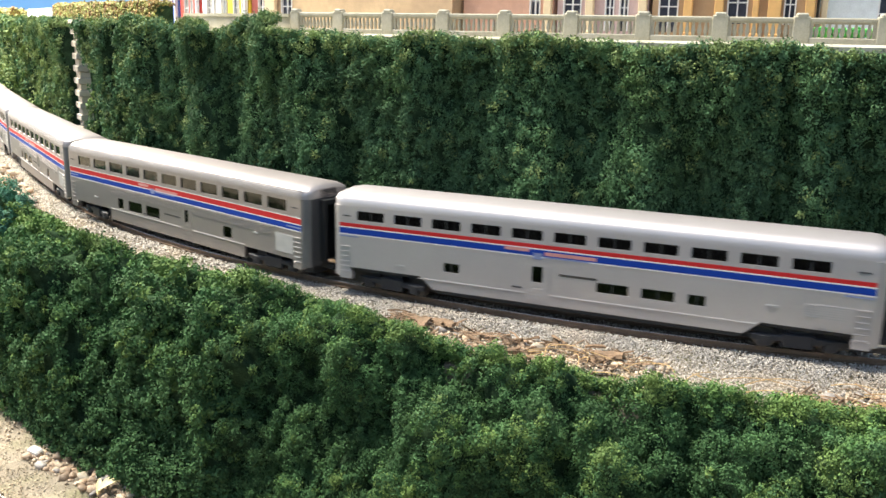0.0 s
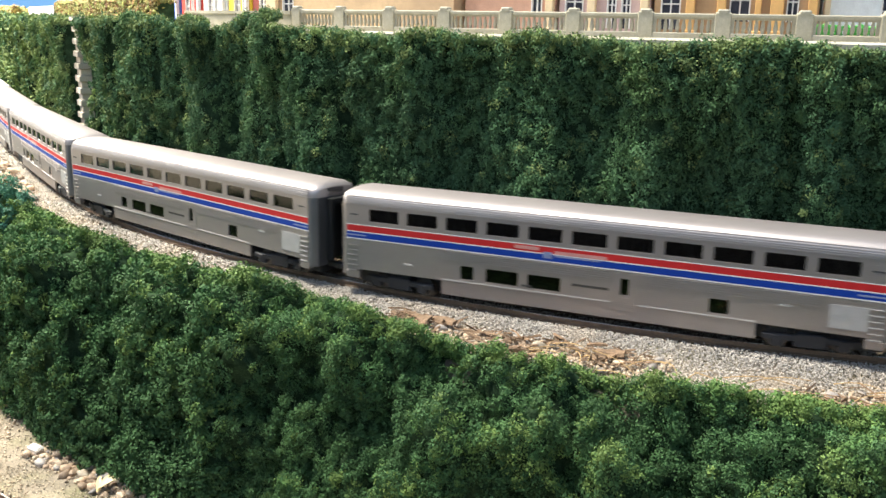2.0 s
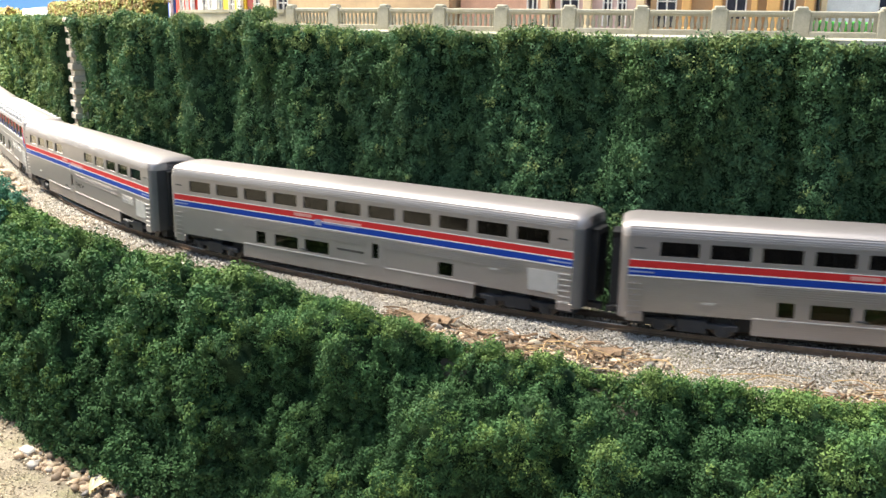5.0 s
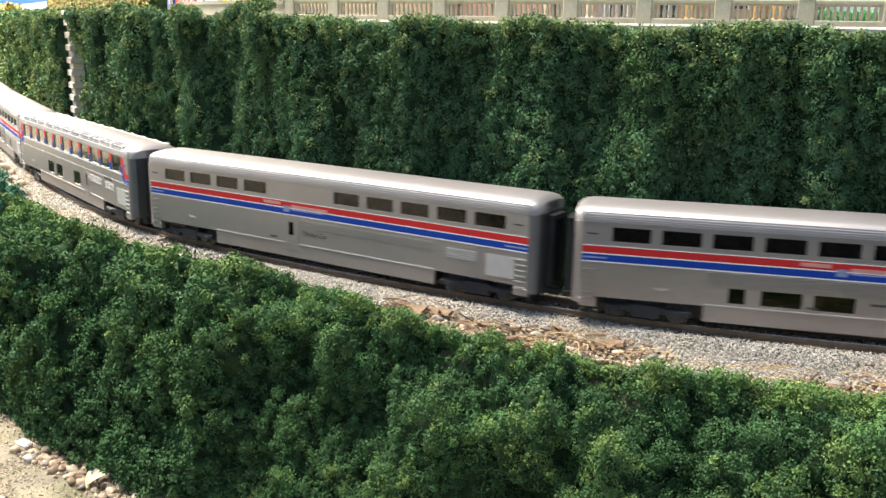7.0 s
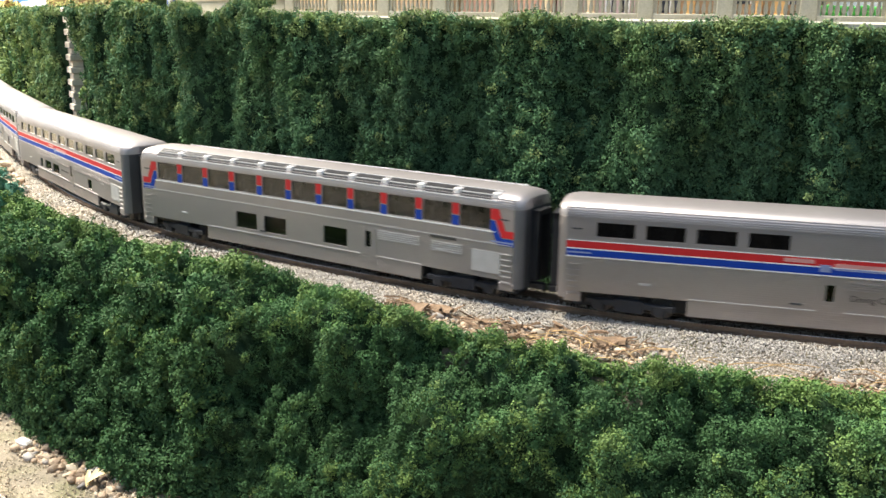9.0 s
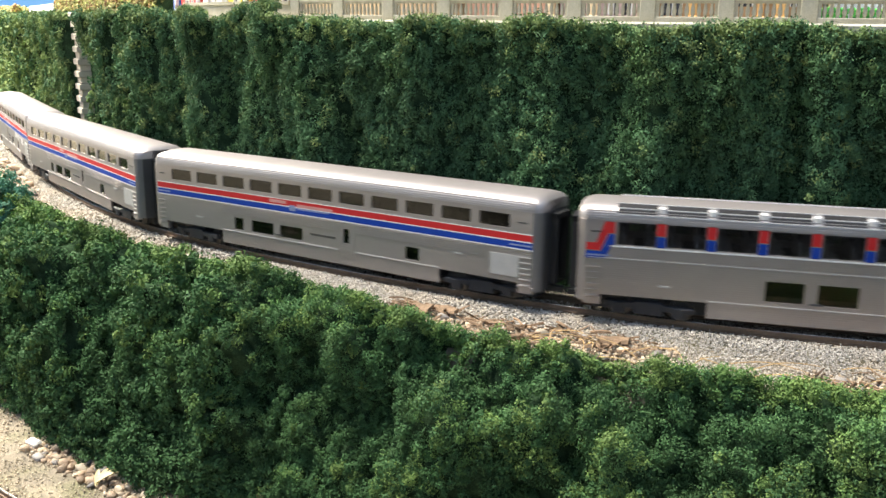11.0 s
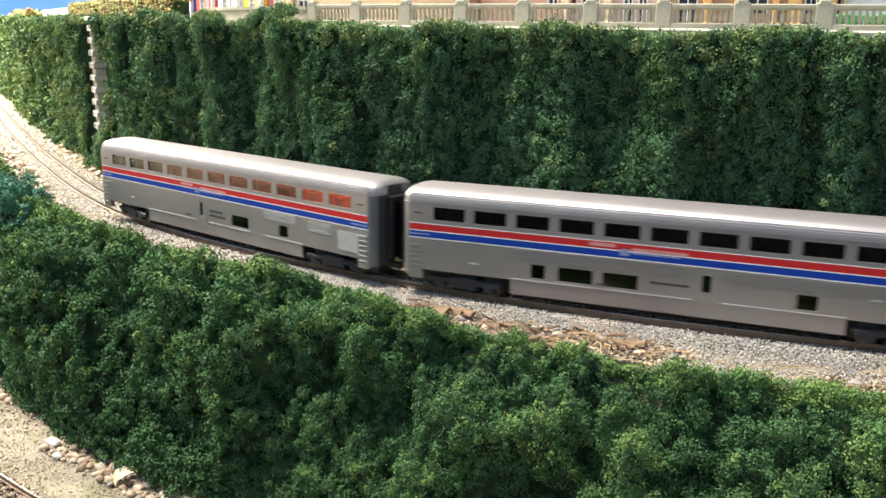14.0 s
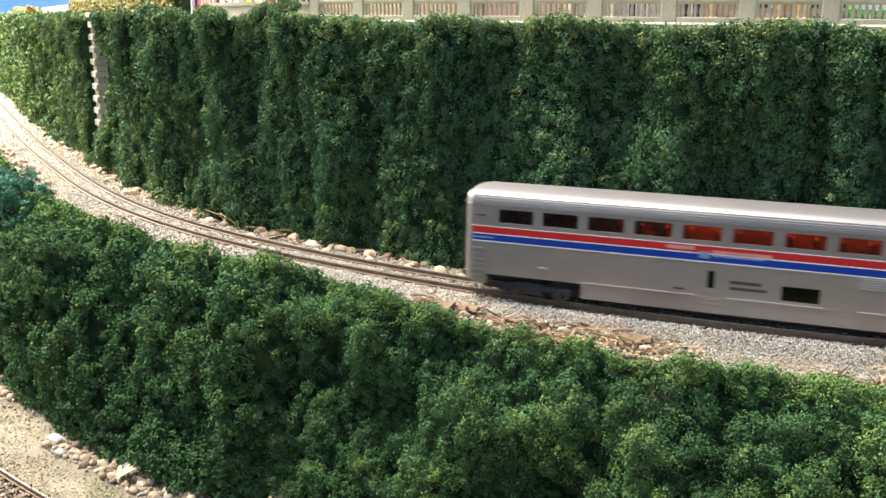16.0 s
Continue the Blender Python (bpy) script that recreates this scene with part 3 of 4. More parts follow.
def balustrade():
    post = Mesh().chamfer(-0.0024, 0.0024, -0.0014, 0.0014, 0, 0.0078, 0.0003).chamfer(-0.0017, 0.0017, -0.0015, 0.0015, 0.0074, 0.0087, 0.0004).data("post", M_BAL)
    rings = [[(r * math.cos(a * math.pi / 3), r * math.sin(a * math.pi / 3), z) for a in range(6)] for r, z in ((0.00045, 0), (0.00045, 0.0006), (0.0007, 0.0018), (0.00038, 0.0040), (0.0005, 0.0048))]
    stick = Mesh().loft(rings).data("baluster", M_BAL)
    L = 0.0274
    for i in range(-3, 16):
        s = 0.0305 + 0.025 * i
        root = tagged(new("balustrade"), "cream cast balustrade bay with arched balusters above the wall", "balustrade", group="balustrade bays along the street")
        root.matrix_basis = spot(s + 0.0125, 0.042, TOP + 0.0004)
        h = math.degrees(float(np.interp(s + 0.0125, LS, LT)))
        a, b = along(s, 0.042), along(s + 0.025, 0.042)
        w = float(np.linalg.norm(b - a)) / 2
        part("post", post, None, root, at=pose(-w, 0, 0))
        part("plinth", Mesh().chamfer(-w + 0.0023, w - 0.0023, -0.0013, 0.0013, 0, 0.0017, 0.0002), M_BAL, root)
        part("handrail", Mesh().chamfer(-w + 0.0023, w - 0.0023, -0.0011, 0.0011, 0.0062, 0.0074, 0.0003), M_BAL, root)
        m = Mesh()
        part("spandrel", m.box(-w + 0.0023, -w + 0.0033, -0.0006, 0.0006, 0.0017, 0.0062).box(w - 0.0033, w - 0.0023, -0.0006, 0.0006, 0.0017, 0.0062).box(-w + 0.0033, w - 0.0033, -0.0005, 0.0005, 0.0056, 0.0063), M_BAL, root)
        for j in range(9):
            part("baluster", stick, None, root, at=pose(-w + 0.0042 + (2 * w - 0.0084) * j / 8, 0, 0.0014))
    # the closed parapet where the balustrade ends
    m = sweep(Mesh(), [(0.0408, TOP), (0.0408, TOP + 0.0058), (0.0402, TOP + 0.0060), (0.0402, TOP + 0.0072), (0.0436, TOP + 0.0072), (0.0436, TOP)], -0.135, -0.0475, 0.01)
    tagged(part("parapet", m, M_BAL), "cream solid parapet at the end of the balustrade", "parapet")


balustrade()


def building(name, s0, s1, off, wall_mat, height, windows, columns, label, trim):
    """A street house: windows (s0, s1, z0, z1) and columns (s, width) are given along the track."""
    mid = (s0 + s1) / 2
    root = tagged(new(name), label, "house")
    root.matrix_basis = spot(mid, off, TOP)
    a, b = along(s0, off), along(s1, off)
    w = float(np.linalg.norm(b - a)) / 2
    k = 2 * w / (s1 - s0)
    holes = [((p - mid) * k, (q - mid) * k, z0, z1) for p, q, z0, z1 in windows]
    xs = sorted({-w, w, *[h[0] for h in holes], *[h[1] for h in holes]})
    zs = sorted({0.0, height, *[h[2] for h in holes], *[h[3] for h in holes]})

    def solid(i, j):
        if not (0 <= i < len(xs) - 1 and 0 <= j < len(zs) - 1):
            return False
        x, z = (xs[i] + xs[i + 1]) / 2, (zs[j] + zs[j + 1]) / 2
        return not any(h[0] < x < h[1] and h[2] < z < h[3] for h in holes)

    m, seen = Mesh(), {}

    def corner(i, j, y):
        if (i, j, y) not in seen:
            seen[i, j, y] = len(m.v)
            m.v.append((xs[i], y, zs[j]))
        return seen[i, j, y]

    for i in range(len(xs) - 1):
        for j in range(len(zs) - 1):
            if not solid(i, j):
                continue
            box = ((i, j), (i + 1, j), (i + 1, j + 1), (i, j + 1))
            for y in (0.0, 0.0016):
                m.f.append(tuple(corner(*q, y) for q in box))
            for (p, q), (di, dj) in zip(zip(box, box[1:] + box[:1]), ((0, -1), (1, 0), (0, 1), (-1, 0))):
                if not solid(i + di, j + dj):
                    m.f.append((corner(*p, 0.0), corner(*q, 0.0), corner(*q, 0.0016), corner(*p, 0.0016)))
    part("front_wall", m, wall_mat, root)
    part("side_wall", Mesh().box(-w, -w + 0.0016, 0.0017, 0.045, 0, height), wall_mat, root)
    part("side_wall", Mesh().box(w - 0.0016, w, 0.0017, 0.045, 0, height), wall_mat, root)
    part("rear_wall", Mesh().box(-w, w, 0.045, 0.0466, 0, height), wall_mat, root)
    part("roof", Mesh().chamfer(-w - 0.001, w + 0.001, -0.0015, 0.048, height, height + 0.002, 0.0004), M_TILE, root)
    for p, q, z0, z1 in holes:
        win = part("window", Mesh().box(p, q, 0.0009, 0.0013, z0, z1), M_DARKGLASS, root)
        t = 0.00045
        f = Mesh().box(p, p + t, -0.0003, 0.0009, z0, z1).box(q - t, q, -0.0003, 0.0009, z0, z1).box(p + t, q - t, -0.0003, 0.0009, z1 - t, z1).box((p + q) / 2 - t / 2, (p + q) / 2 + t / 2, 0.0002, 0.0009, z0, z1 - t).box(p + t, q - t, 0.0003, 0.0009, (z0 + z1) / 2 - t / 2, (z0 + z1) / 2 + t / 2)
        part("window_frame", f, M_FRAME, win, "white glazing bars")
    for s, wide in columns:
        x = (s - mid) * k
        c = Mesh().chamfer(x - wide / 2, x + wide / 2, -0.0022, -0.0002, 0, height - 0.003, 0.0003).chamfer(x - wide / 2 - 0.0005, x + wide / 2 + 0.0005, -0.0027, -0.0002, 0, 0.003, 0.0003)
        part("column", c, trim, root)
    part("cornice", Mesh().chamfer(-w, w, -0.0020, -0.0001, height - 0.003, height - 0.0006, 0.0004), trim, root)
    return root


building("house", -0.119, 0.014, 0.078, M_BEIGE, 0.038, [(-0.1055, -0.0965, 0.002, 0.020)], [(-0.1125, 0.007)], "beige plastered house with a cream corner column", M_CREAM)
building("house", 0.0155, 0.0585, 0.079, M_PINK, 0.036, [(0.0475, 0.0525, 0.0075, 0.019)], [(0.0565, 0.003)], "salmon plastered house with a small white-barred window", M_CREAM)
building("house", 0.060, 0.0985, 0.079, M_MAUVE, 0.040, [(0.0625, 0.0705, 0.003, 0.021), (0.0805, 0.0845, 0.003, 0.019), (0.0865, 0.0905, 0.003, 0.019)], [(0.0745, 0.003), (0.0965, 0.003)], "mauve townhouse with tall dark windows and cream pilasters", M_CREAM)
building("house", 0.100, 0.163, 0.079, M_OCHRE, 0.036, [(0.1025, 0.1105, 0.003, 0.020), (0.1295, 0.1375, 0.006, 0.020), (0.151, 0.1555, 0.006, 0.019)], [(0.1145, 0.003), (0.1265, 0.003), (0.1405, 0.002), (0.1475, 0.0042), (0.1605, 0.003)], "ochre arcaded house with orange and cream columns", M_ORANGE)
building("shop", 0.1645, 0.235, 0.084, PAINT["white"], 0.030, [(0.187, 0.197, 0.004, 0.016)], [(0.166, 0.002)], "white shop front at the end of the street", M_CREAM)
for s0, s1, c, words in ((-0.300, -0.262, "blue", "blue painted shop beside the dry hedge"), (-0.260, -0.222, "red", "red painted shop beside the parapet"), (-0.220, -0.182, "white", "white shop with a plain front"), (-0.180, -0.150, "yellow", "yellow shop above the parapet"), (-0.148, -0.122, "maroon", "maroon posted shop next to the beige house")):
    building("shop", s0, s1, 0.080, PAINT[c], 0.026, [(s0 + 0.008, s0 + 0.016, 0.006, 0.016), (s0 + 0.019, s0 + 0.024, 0.003, 0.016)], [(s1 - 0.003, 0.002)], words, PAINT["white"])


def planter(s, off):
    m = Mesh().chamfer(-0.006, 0.006, -0.002, 0.002, 0, 0.0022, 0.0003)
    p = tagged(new("planter"), "low planter box with bright green grass", "planter", group="planters behind the balustrade")
    p.matrix_basis = spot(s, off, TOP)
    part("box", m, M_CREAM, p)
    rng = np.random.default_rng(int(s * 1000))
    q = rng.uniform((-0.0058, -0.0018, 0.002), (0.0058, 0.0018, 0.0050), (260, 3))
    grains("grass", q, 0.0005 * rng.uniform(0.6, 1.3, 260), M_GREEN, 2, parent=p)


for s in (0.162, 0.176, 0.19):
    planter(s, 0.052)


def pilaster(s):
    root = tagged(new("stone_pilaster"), "pale quoined stone pilaster rising through the ivy", "pilaster", group="pilasters on the wall")
    root.matrix_basis = spot(s, 0.0300, -0.004)
    wide = Mesh().chamfer(-0.0060, 0.0060, -0.0070, 0.010, 0.0001, 0.0033, 0.0004).data("stone", M_STONE)
    slim = Mesh().chamfer(-0.0047, 0.0047, -0.0058, 0.010, 0.0001, 0.0033, 0.0004).data("stone", M_STONE)
    for i in range(25):
        part("stone", wide if i % 2 else slim, None, root, at=pose(0, 0, 0.0034 * i, 0, 0, 0))
    part("cap", Mesh().chamfer(-0.0068, 0.0068, -0.0078, 0.010, 0.084, 0.0862, 0.0005), M_STONE, root)


pilaster(-0.275)
pilaster(-0.72)


def dry_hedge():
    rng = np.random.default_rng(31)
    n = 9000
    s, o = rng.uniform(-0.50, -0.19, n), rng.uniform(0.046, 0.056, n)
    top = TOP + 0.0125 + (s + 0.19) * -0.004
    face = rng.uniform(0, 1, n)
    o = np.where(face < 0.6, 0.046 + rng.exponential(0.0008, n), o)
    z = np.where(face < 0.6, TOP + rng.uniform(0, 1, n) * (top - TOP), top + rng.normal(0, 0.0006, n))
    p = along(s, o, 0.0)
    p[:, 2] = z + (lattice(p, 120, 3) - 0.5) * 0.002
    h = grains("clipped_hedge", p, 0.0010 * rng.uniform(0.6, 1.3, n), M_DRYHEDGE, 9, flat=0.4, leafy=True)
    tagged(h, "clipped dry yellow-green hedge along the wall top", "hedge", kind="stuff")
    # inner block in the same painted shade behind the dry leaves
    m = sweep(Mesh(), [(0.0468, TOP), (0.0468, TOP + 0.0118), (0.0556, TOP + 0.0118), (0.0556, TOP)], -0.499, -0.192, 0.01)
    tagged(part("hedge_core", m, M_LEAF_SHADE), "core of the clipped hedge, shade painted into its colour", "hedge", kind="stuff")
    m = sweep(Mesh(), [(0.047, TOP), (0.047, TOP + 0.0125), (0.049, TOP + 0.0125), (0.049, TOP)], -0.69, -0.515, 0.02)
    tagged(part("garden_wall", m, PAINT["white"]), "white garden wall beside the clipped hedge", "wall")
    n = 2500
    s, o = rng.uniform(-0.95, -0.70, n), rng.uniform(0.036, 0.056, n)
    p = along(s, o, 0.0)
    p[:, 2] = TOP + lattice(p, 60, 5) * 0.016
    tagged(grains("garden_bushes", p, 0.0016 * rng.uniform(0.6, 1.3, n), M_DRYHEDGE, 10, flat=0.4, leafy=True), "yellow-green bushes on the far wall top", "bush", kind="stuff")


dry_hedge()
# the board is no lamp: emission adds glow to its blue paint
M_SKY = material("glowing sky paint", (0.16, 0.42, 0.80), 0.9, vary=0.06, scale=2, tint=(0.55, 0.70, 0.88), tint_scale=1.2, emit=(0.16, 0.42, 0.80), power=0.5)
m = Mesh().box(-1.6, 1.6, 0, 0.01, LOW - 0.004, 1.0)
tagged(part("backdrop", m, M_SKY, at=pose(-1.55, 2.3, 0, 0, 0, 33)), "painted blue sky board with added glow behind the layout", "backdrop", kind="structure")


# ---- stones, bark and straw ----
def rock_mesh(seed, mat, squash):
    bm = bmesh.new()
    bmesh.ops.create_icosphere(bm, subdivisions=2, radius=1.0)
    r = random.Random(seed)
    shift = Vector((r.uniform(0, 50), r.uniform(0, 50), r.uniform(0, 50)))
    sq = Vector((r.uniform(0.85, 1.25), r.uniform(0.7, 1.0), squash * r.uniform(0.8, 1.1)))
    for v in bm.verts:
        k = 1 + 0.42 * noise.noise(v.co * 1.0 + shift) + 0.22 * noise.noise(v.co * 2.2 + shift)
        v.co = Vector((v.co.x * sq.x, v.co.y * sq.y, v.co.z * sq.z)) * k
    me = bpy.data.meshes.new("pebble")
    bm.to_mesh(me)
    bm.free()
    me.materials.append(mat)
    me.polygons.foreach_set("use_smooth", [True] * len(me.polygons))
    return me


ROCKS = [rock_mesh(i, M_PEBBLE, 0.7) for i in range(9)]
M_PALEPEBBLE = material("pale pebble", (0.50, 0.42, 0.31), 0.55, vary=0.15, scale=500, obj=0.2, bump=0.2)
M_GREYPEBBLE = material("grey pebble", (0.30, 0.27, 0.24), 0.6, vary=0.2, scale=500, obj=0.3, bump=0.2)
PALES = [rock_mesh(20 + i, M_PALEPEBBLE, 0.75) for i in range(4)]
GREYS = [rock_mesh(30 + i, M_GREYPEBBLE, 0.65) for i in range(4)]


def pebbles(seed, n, s0, s1, o0, o1, z, r0, r1, group, label):
    rng = random.Random(seed)
    for i in range(n):
        s, o, r = rng.uniform(s0, s1), rng.uniform(o0, o1), r0 + (r1 - r0) * rng.random() ** 2
        kind = rng.random()
        me = rng.choice(ROCKS if kind < 0.66 else PALES if kind < 0.78 else GREYS)
        ob = tagged(new("pebble", me), label, "pebble", group=group)
        ob.matrix_basis = spot(s, o, z + r * rng.uniform(0.3, 0.7), rng.uniform(0, 360)) @ pose(0, 0, 0, rng.uniform(-20, 20), rng.uniform(-20, 20)) @ Matrix.Scale(r, 4)


def pebble_bed(seed, n, s0, s1, o0, o1, z, r0, r1):
    """Many stones in one mesh, where they lie too close or too far off to tell apart."""
    rng = random.Random(seed)
    forms = [[v.co.copy() for v in me.vertices] for me in ROCKS + PALES]
    faces = [tuple(q.vertices) for q in ROCKS[0].polygons]
    m = Mesh()
    for i in range(n):
        s, o, r = rng.uniform(s0, s1), rng.uniform(o0, o1), r0 + (r1 - r0) * rng.random() ** 2
        at = spot(s, o, z + r * rng.uniform(0.3, 0.7), rng.uniform(0, 360)) @ pose(0, 0, 0, rng.uniform(-20, 20), rng.uniform(-20, 20)) @ Matrix.Scale(r, 4)
        m.add([at @ q for q in rng.choice(forms)], faces)
    return m


pebbles(3, 80, 0.052, 0.128, -0.034, -0.0195, -0.0035, 0.0007, 0.0019, "stones along the ballast", "rounded tan stone among bark beside the ballast")
pebbles(6, 36, 0.160, 0.205, -0.041, -0.0255, -0.0035, 0.0009, 0.0023, "stones along the ballast", "rounded tan stone among bark beside the ballast")
pebbles(4, 150, -0.056, 0.008, -0.0738, -0.0620, LOW, 0.0008, 0.0020, "stones at the foot of the bushes", "rounded brown stone at the foot of the bushes")
pebbles(5, 30, -0.150, -0.092, -0.0670, -0.0600, LOW, 0.0010, 0.0024, "stones at the foot of the bushes", "rounded brown stone at the foot of the bushes")
M_BED = material("mixed stones", (0.34, 0.235, 0.15), 0.7, vary=0.2, scale=500, island=0.45, tint=(0.55, 0.44, 0.31), tint_scale=150)
for args, words in (((1, 210, -0.46, 0.06, 0.0125, 0.0215, -0.004, 0.0011, 0.0029), "rounded tan stones along the foot of the ivy"), ((2, 130, -0.36, -0.192, -0.0275, -0.0135, -0.003, 0.0011, 0.0030), "reddish tan stones heaped beside the track"), ((7, 130, -0.057, 0.006, -0.0728, -0.0600, LOW - 0.0002, 0.0009, 0.0019), "small brown stones between the larger ones")):
    tagged(part("stone_bed", pebble_bed(*args), M_BED, smooth=True), words, "stones", kind="stuff")


def loose(n, seed, s, o, z, r):
    rng = np.random.default_rng(seed)
    p = along(rng.uniform(*s, n), rng.uniform(*o, n), 0.0)
    p[:, 2] = z + rng.uniform(0, 0.0006, n)
    return p, r * rng.uniform(0.5, 1.5, n)


sets = [loose(1500, 1, (-0.45, 0.08), (0.012, 0.025), -0.0035, 0.0006), loose(500, 2, (-0.24, -0.16), (-0.026, -0.015), -0.0035, 0.0006), loose(1500, 3, (0.05, 0.130), (-0.034, -0.019), -0.0032, 0.0005), loose(800, 5, (0.158, 0.22), (-0.043, -0.025), -0.0032, 0.0006), loose(500, 4, (-0.17, 0.02), (-0.075, -0.060), LOW + 0.0002, 0.0005)]
tagged(grains("gravel", np.concatenate([q[0] for q in sets]), np.concatenate([q[1] for q in sets]), M_PEBBLE_MIX, 6, rough=0.3), "fine brown gravel between the stones", "gravel", kind="stuff")


def single(name, me, at, r, label, category):
    ob = tagged(new(name, me), label, category)
    ob.matrix_basis = at @ (Matrix.Scale(r, 4) if isinstance(r, float) else Matrix.Diagonal((*r, 1)))
    return ob


single("rock", rock_mesh(51, M_DARKROCK, 0.6), spot(-0.190, -0.0195, -0.0025, 20), (0.0062, 0.0030, 0.0032), "dark flat rock beside the track", "rock")
white = Mesh().chamfer(-0.0025, 0.0025, -0.0017, 0.0017, 0, 0.0032, 0.0006).data("white_block", M_WHITESTONE)
tagged(part("white_block", white, None, at=pose(-0.1336, 0.2752, LOW, 4, 6, -25)), "chipped white stone block on the sandy ground", "stone")
single("rock", rock_mesh(53, M_PEBBLE, 0.8), pose(-0.0512, 0.2340, -0.056, 0, 0, 20), 0.0028, "reddish brown stone low in the bushes", "rock")


def bark_mesh(seed):
    r = random.Random(seed)
    L, w, n = r.uniform(0.0030, 0.0058), r.uniform(0.0010, 0.0020), 6
    bend, curl = r.uniform(-0.0010, 0.0012), r.uniform(0.0002, 0.0009)
    rings = []
    for i in range(n + 1):
        t = i / n
        x = (t - 0.5) * 2 * L
        ww = w * (0.55 + 0.45 * math.sin(math.pi * (0.12 + 0.76 * t))) * r.uniform(0.85, 1.15)
        z = bend * math.sin(math.pi * t)
        rings.append([(x, -ww, z), (x, -ww * 0.4, z + curl), (x, ww * 0.4, z + curl), (x, ww, z), (x, ww * 0.4, z + curl - 0.0005), (x, -ww * 0.4, z + curl - 0.0005)])
    return Mesh().loft(rings).data("bark_chip", M_BARK)


BARKS = [bark_mesh(i) for i in range(7)]
rng = random.Random(77)
for i in range(250):
    s = (rng.uniform(0.050, 0.126) if i < 175 else rng.uniform(0.160, 0.200)) if i < 230 else rng.uniform(-0.15, 0.03)
    o = (rng.uniform(-0.034, -0.0185) if s < 0.13 else rng.uniform(-0.041, -0.026)) if i < 230 else rng.uniform(0.013, 0.022)
    if i < 230 and s < 0.075:
        o = rng.uniform(-0.029, -0.018)
    ob = tagged(new("bark_chip", rng.choice(BARKS)), "curled brown bark chip lying beside the track", "bark", group="bark chips beside the track")
    ob.matrix_basis = spot(s, o, -0.0022 + rng.uniform(0, 0.0010), rng.uniform(-60, 60)) @ pose(0, 0, 0, rng.uniform(-45, 45), rng.uniform(-25, 25)) @ Matrix.Diagonal((0.30 + 0.55 * rng.random() ** 2, 0.16 + 0.30 * rng.random() ** 2, 0.5, 1))


for s, o, turn, k in ((0.058, -0.0215, -22, 1.25), (0.067, -0.0205, -30, 1.5), (0.115, -0.0245, -12, 1.1)):
    ob = tagged(new("bark_chip", BARKS[int(s * 1000) % 7]), "large split brown bark piece beside the track", "bark", group="bark chips beside the track")
    ob.matrix_basis = spot(s, o, -0.0012, turn) @ pose(0, 0, 0, 25, -8) @ Matrix.Scale(k, 4)


def straw_mesh(seed):
    r = random.Random(seed)
    L, bend, n = r.uniform(0.004, 0.009), r.uniform(0.0004, 0.0022), 8
    ring = []
    for i in range(n + 1):
        t = i / n
        w = 0.00016 * (1 - 0.5 * t)
        x, y, z = (t - 0.5) * 2 * L, bend * math.sin(2.6 * t), 0.0008 * math.sin(math.pi * t)
        ring.append([(x, y - w, z), (x, y, z + w), (x, y + w, z), (x, y, z - w)])
    return Mesh().loft(ring).data("straw", M_STRAW)


STRAWS = [straw_mesh(i) for i in range(5)]
for i in range(34):
    s, o = (rng.uniform(0.085, 0.19), rng.uniform(-0.044, -0.027)) if i < 26 else (rng.uniform(-0.12, 0.03), rng.uniform(0.014, 0.022))
    ob = tagged(new("straw", rng.choice(STRAWS)), "thin dry golden straw stem", "straw", group="straw stems beside the track")
    ob.matrix_basis = spot(s, o, -0.0012 + rng.uniform(0, 0.0018), rng.uniform(-80, 80)) @ pose(0, 0, 0, rng.uniform(-30, 30), rng.uniform(-20, 20))


def husk():
    root = tagged(new("dry_husk"), "pale yellow dry husk leaves on the stones", "husk")
    root.matrix_basis = pose(-0.1029, 0.2487, LOW + 0.0022, 0, 0, 70)
    mat = material("husk", (0.78, 0.66, 0.38), 0.6, vary=0.1)
    for k, turn in enumerate((-42, -16, 8, 34)):
        ring = []
        for i in range(7):
            t = i / 6
            w = 0.0007 * math.sin(math.pi * (0.15 + 0.80 * t)) + 0.0001
            x, z = t * 0.0070, 0.0012 * math.sin(2.2 * t) - 0.0004 * k
            ring.append([(x, -w, z + 0.0003), (x, 0, z), (x, w, z + 0.0003), (x, 0, z - 0.0002)])
        part("leaf", Mesh().loft(ring), mat, root, at=pose(0, 0, 0, 0, -8, turn))


husk()


def teal_bush():
    rng = np.random.default_rng(41)
    root = tagged(new("bush"), "teal-green foam bush at the bench edge", "bush")
    root.matrix_basis = spot(-0.150, -0.043, 0.0)
    n = 420
    d = rng.normal(size=(n, 3))
    d /= np.linalg.norm(d, axis=1)[:, None]
    r = 1 + (lattice(d * 0.02, 160, 2) - 0.5) * 0.7 + rng.normal(0, 0.05, n)
    p = d * np.array([0.019, 0.012, 0.013]) * r[:, None]
    keep = p[:, 2] > -0.010
    foliage("crown", p[keep], d[keep], 0.0026 * rng.uniform(0.6, 1.3, keep.sum()), 60, 0.00055, M_TEAL, 8, parent=root)
    part("stem", Mesh().loft([[(0.002 * math.cos(a) * k, 0.002 * math.sin(a) * k, z) for a in (0, 1.3, 2.5, 3.8, 5.0)] for z, k in ((-0.03, 1.2), (0.0, 0.5))]), M_BARK, root)


teal_bush()


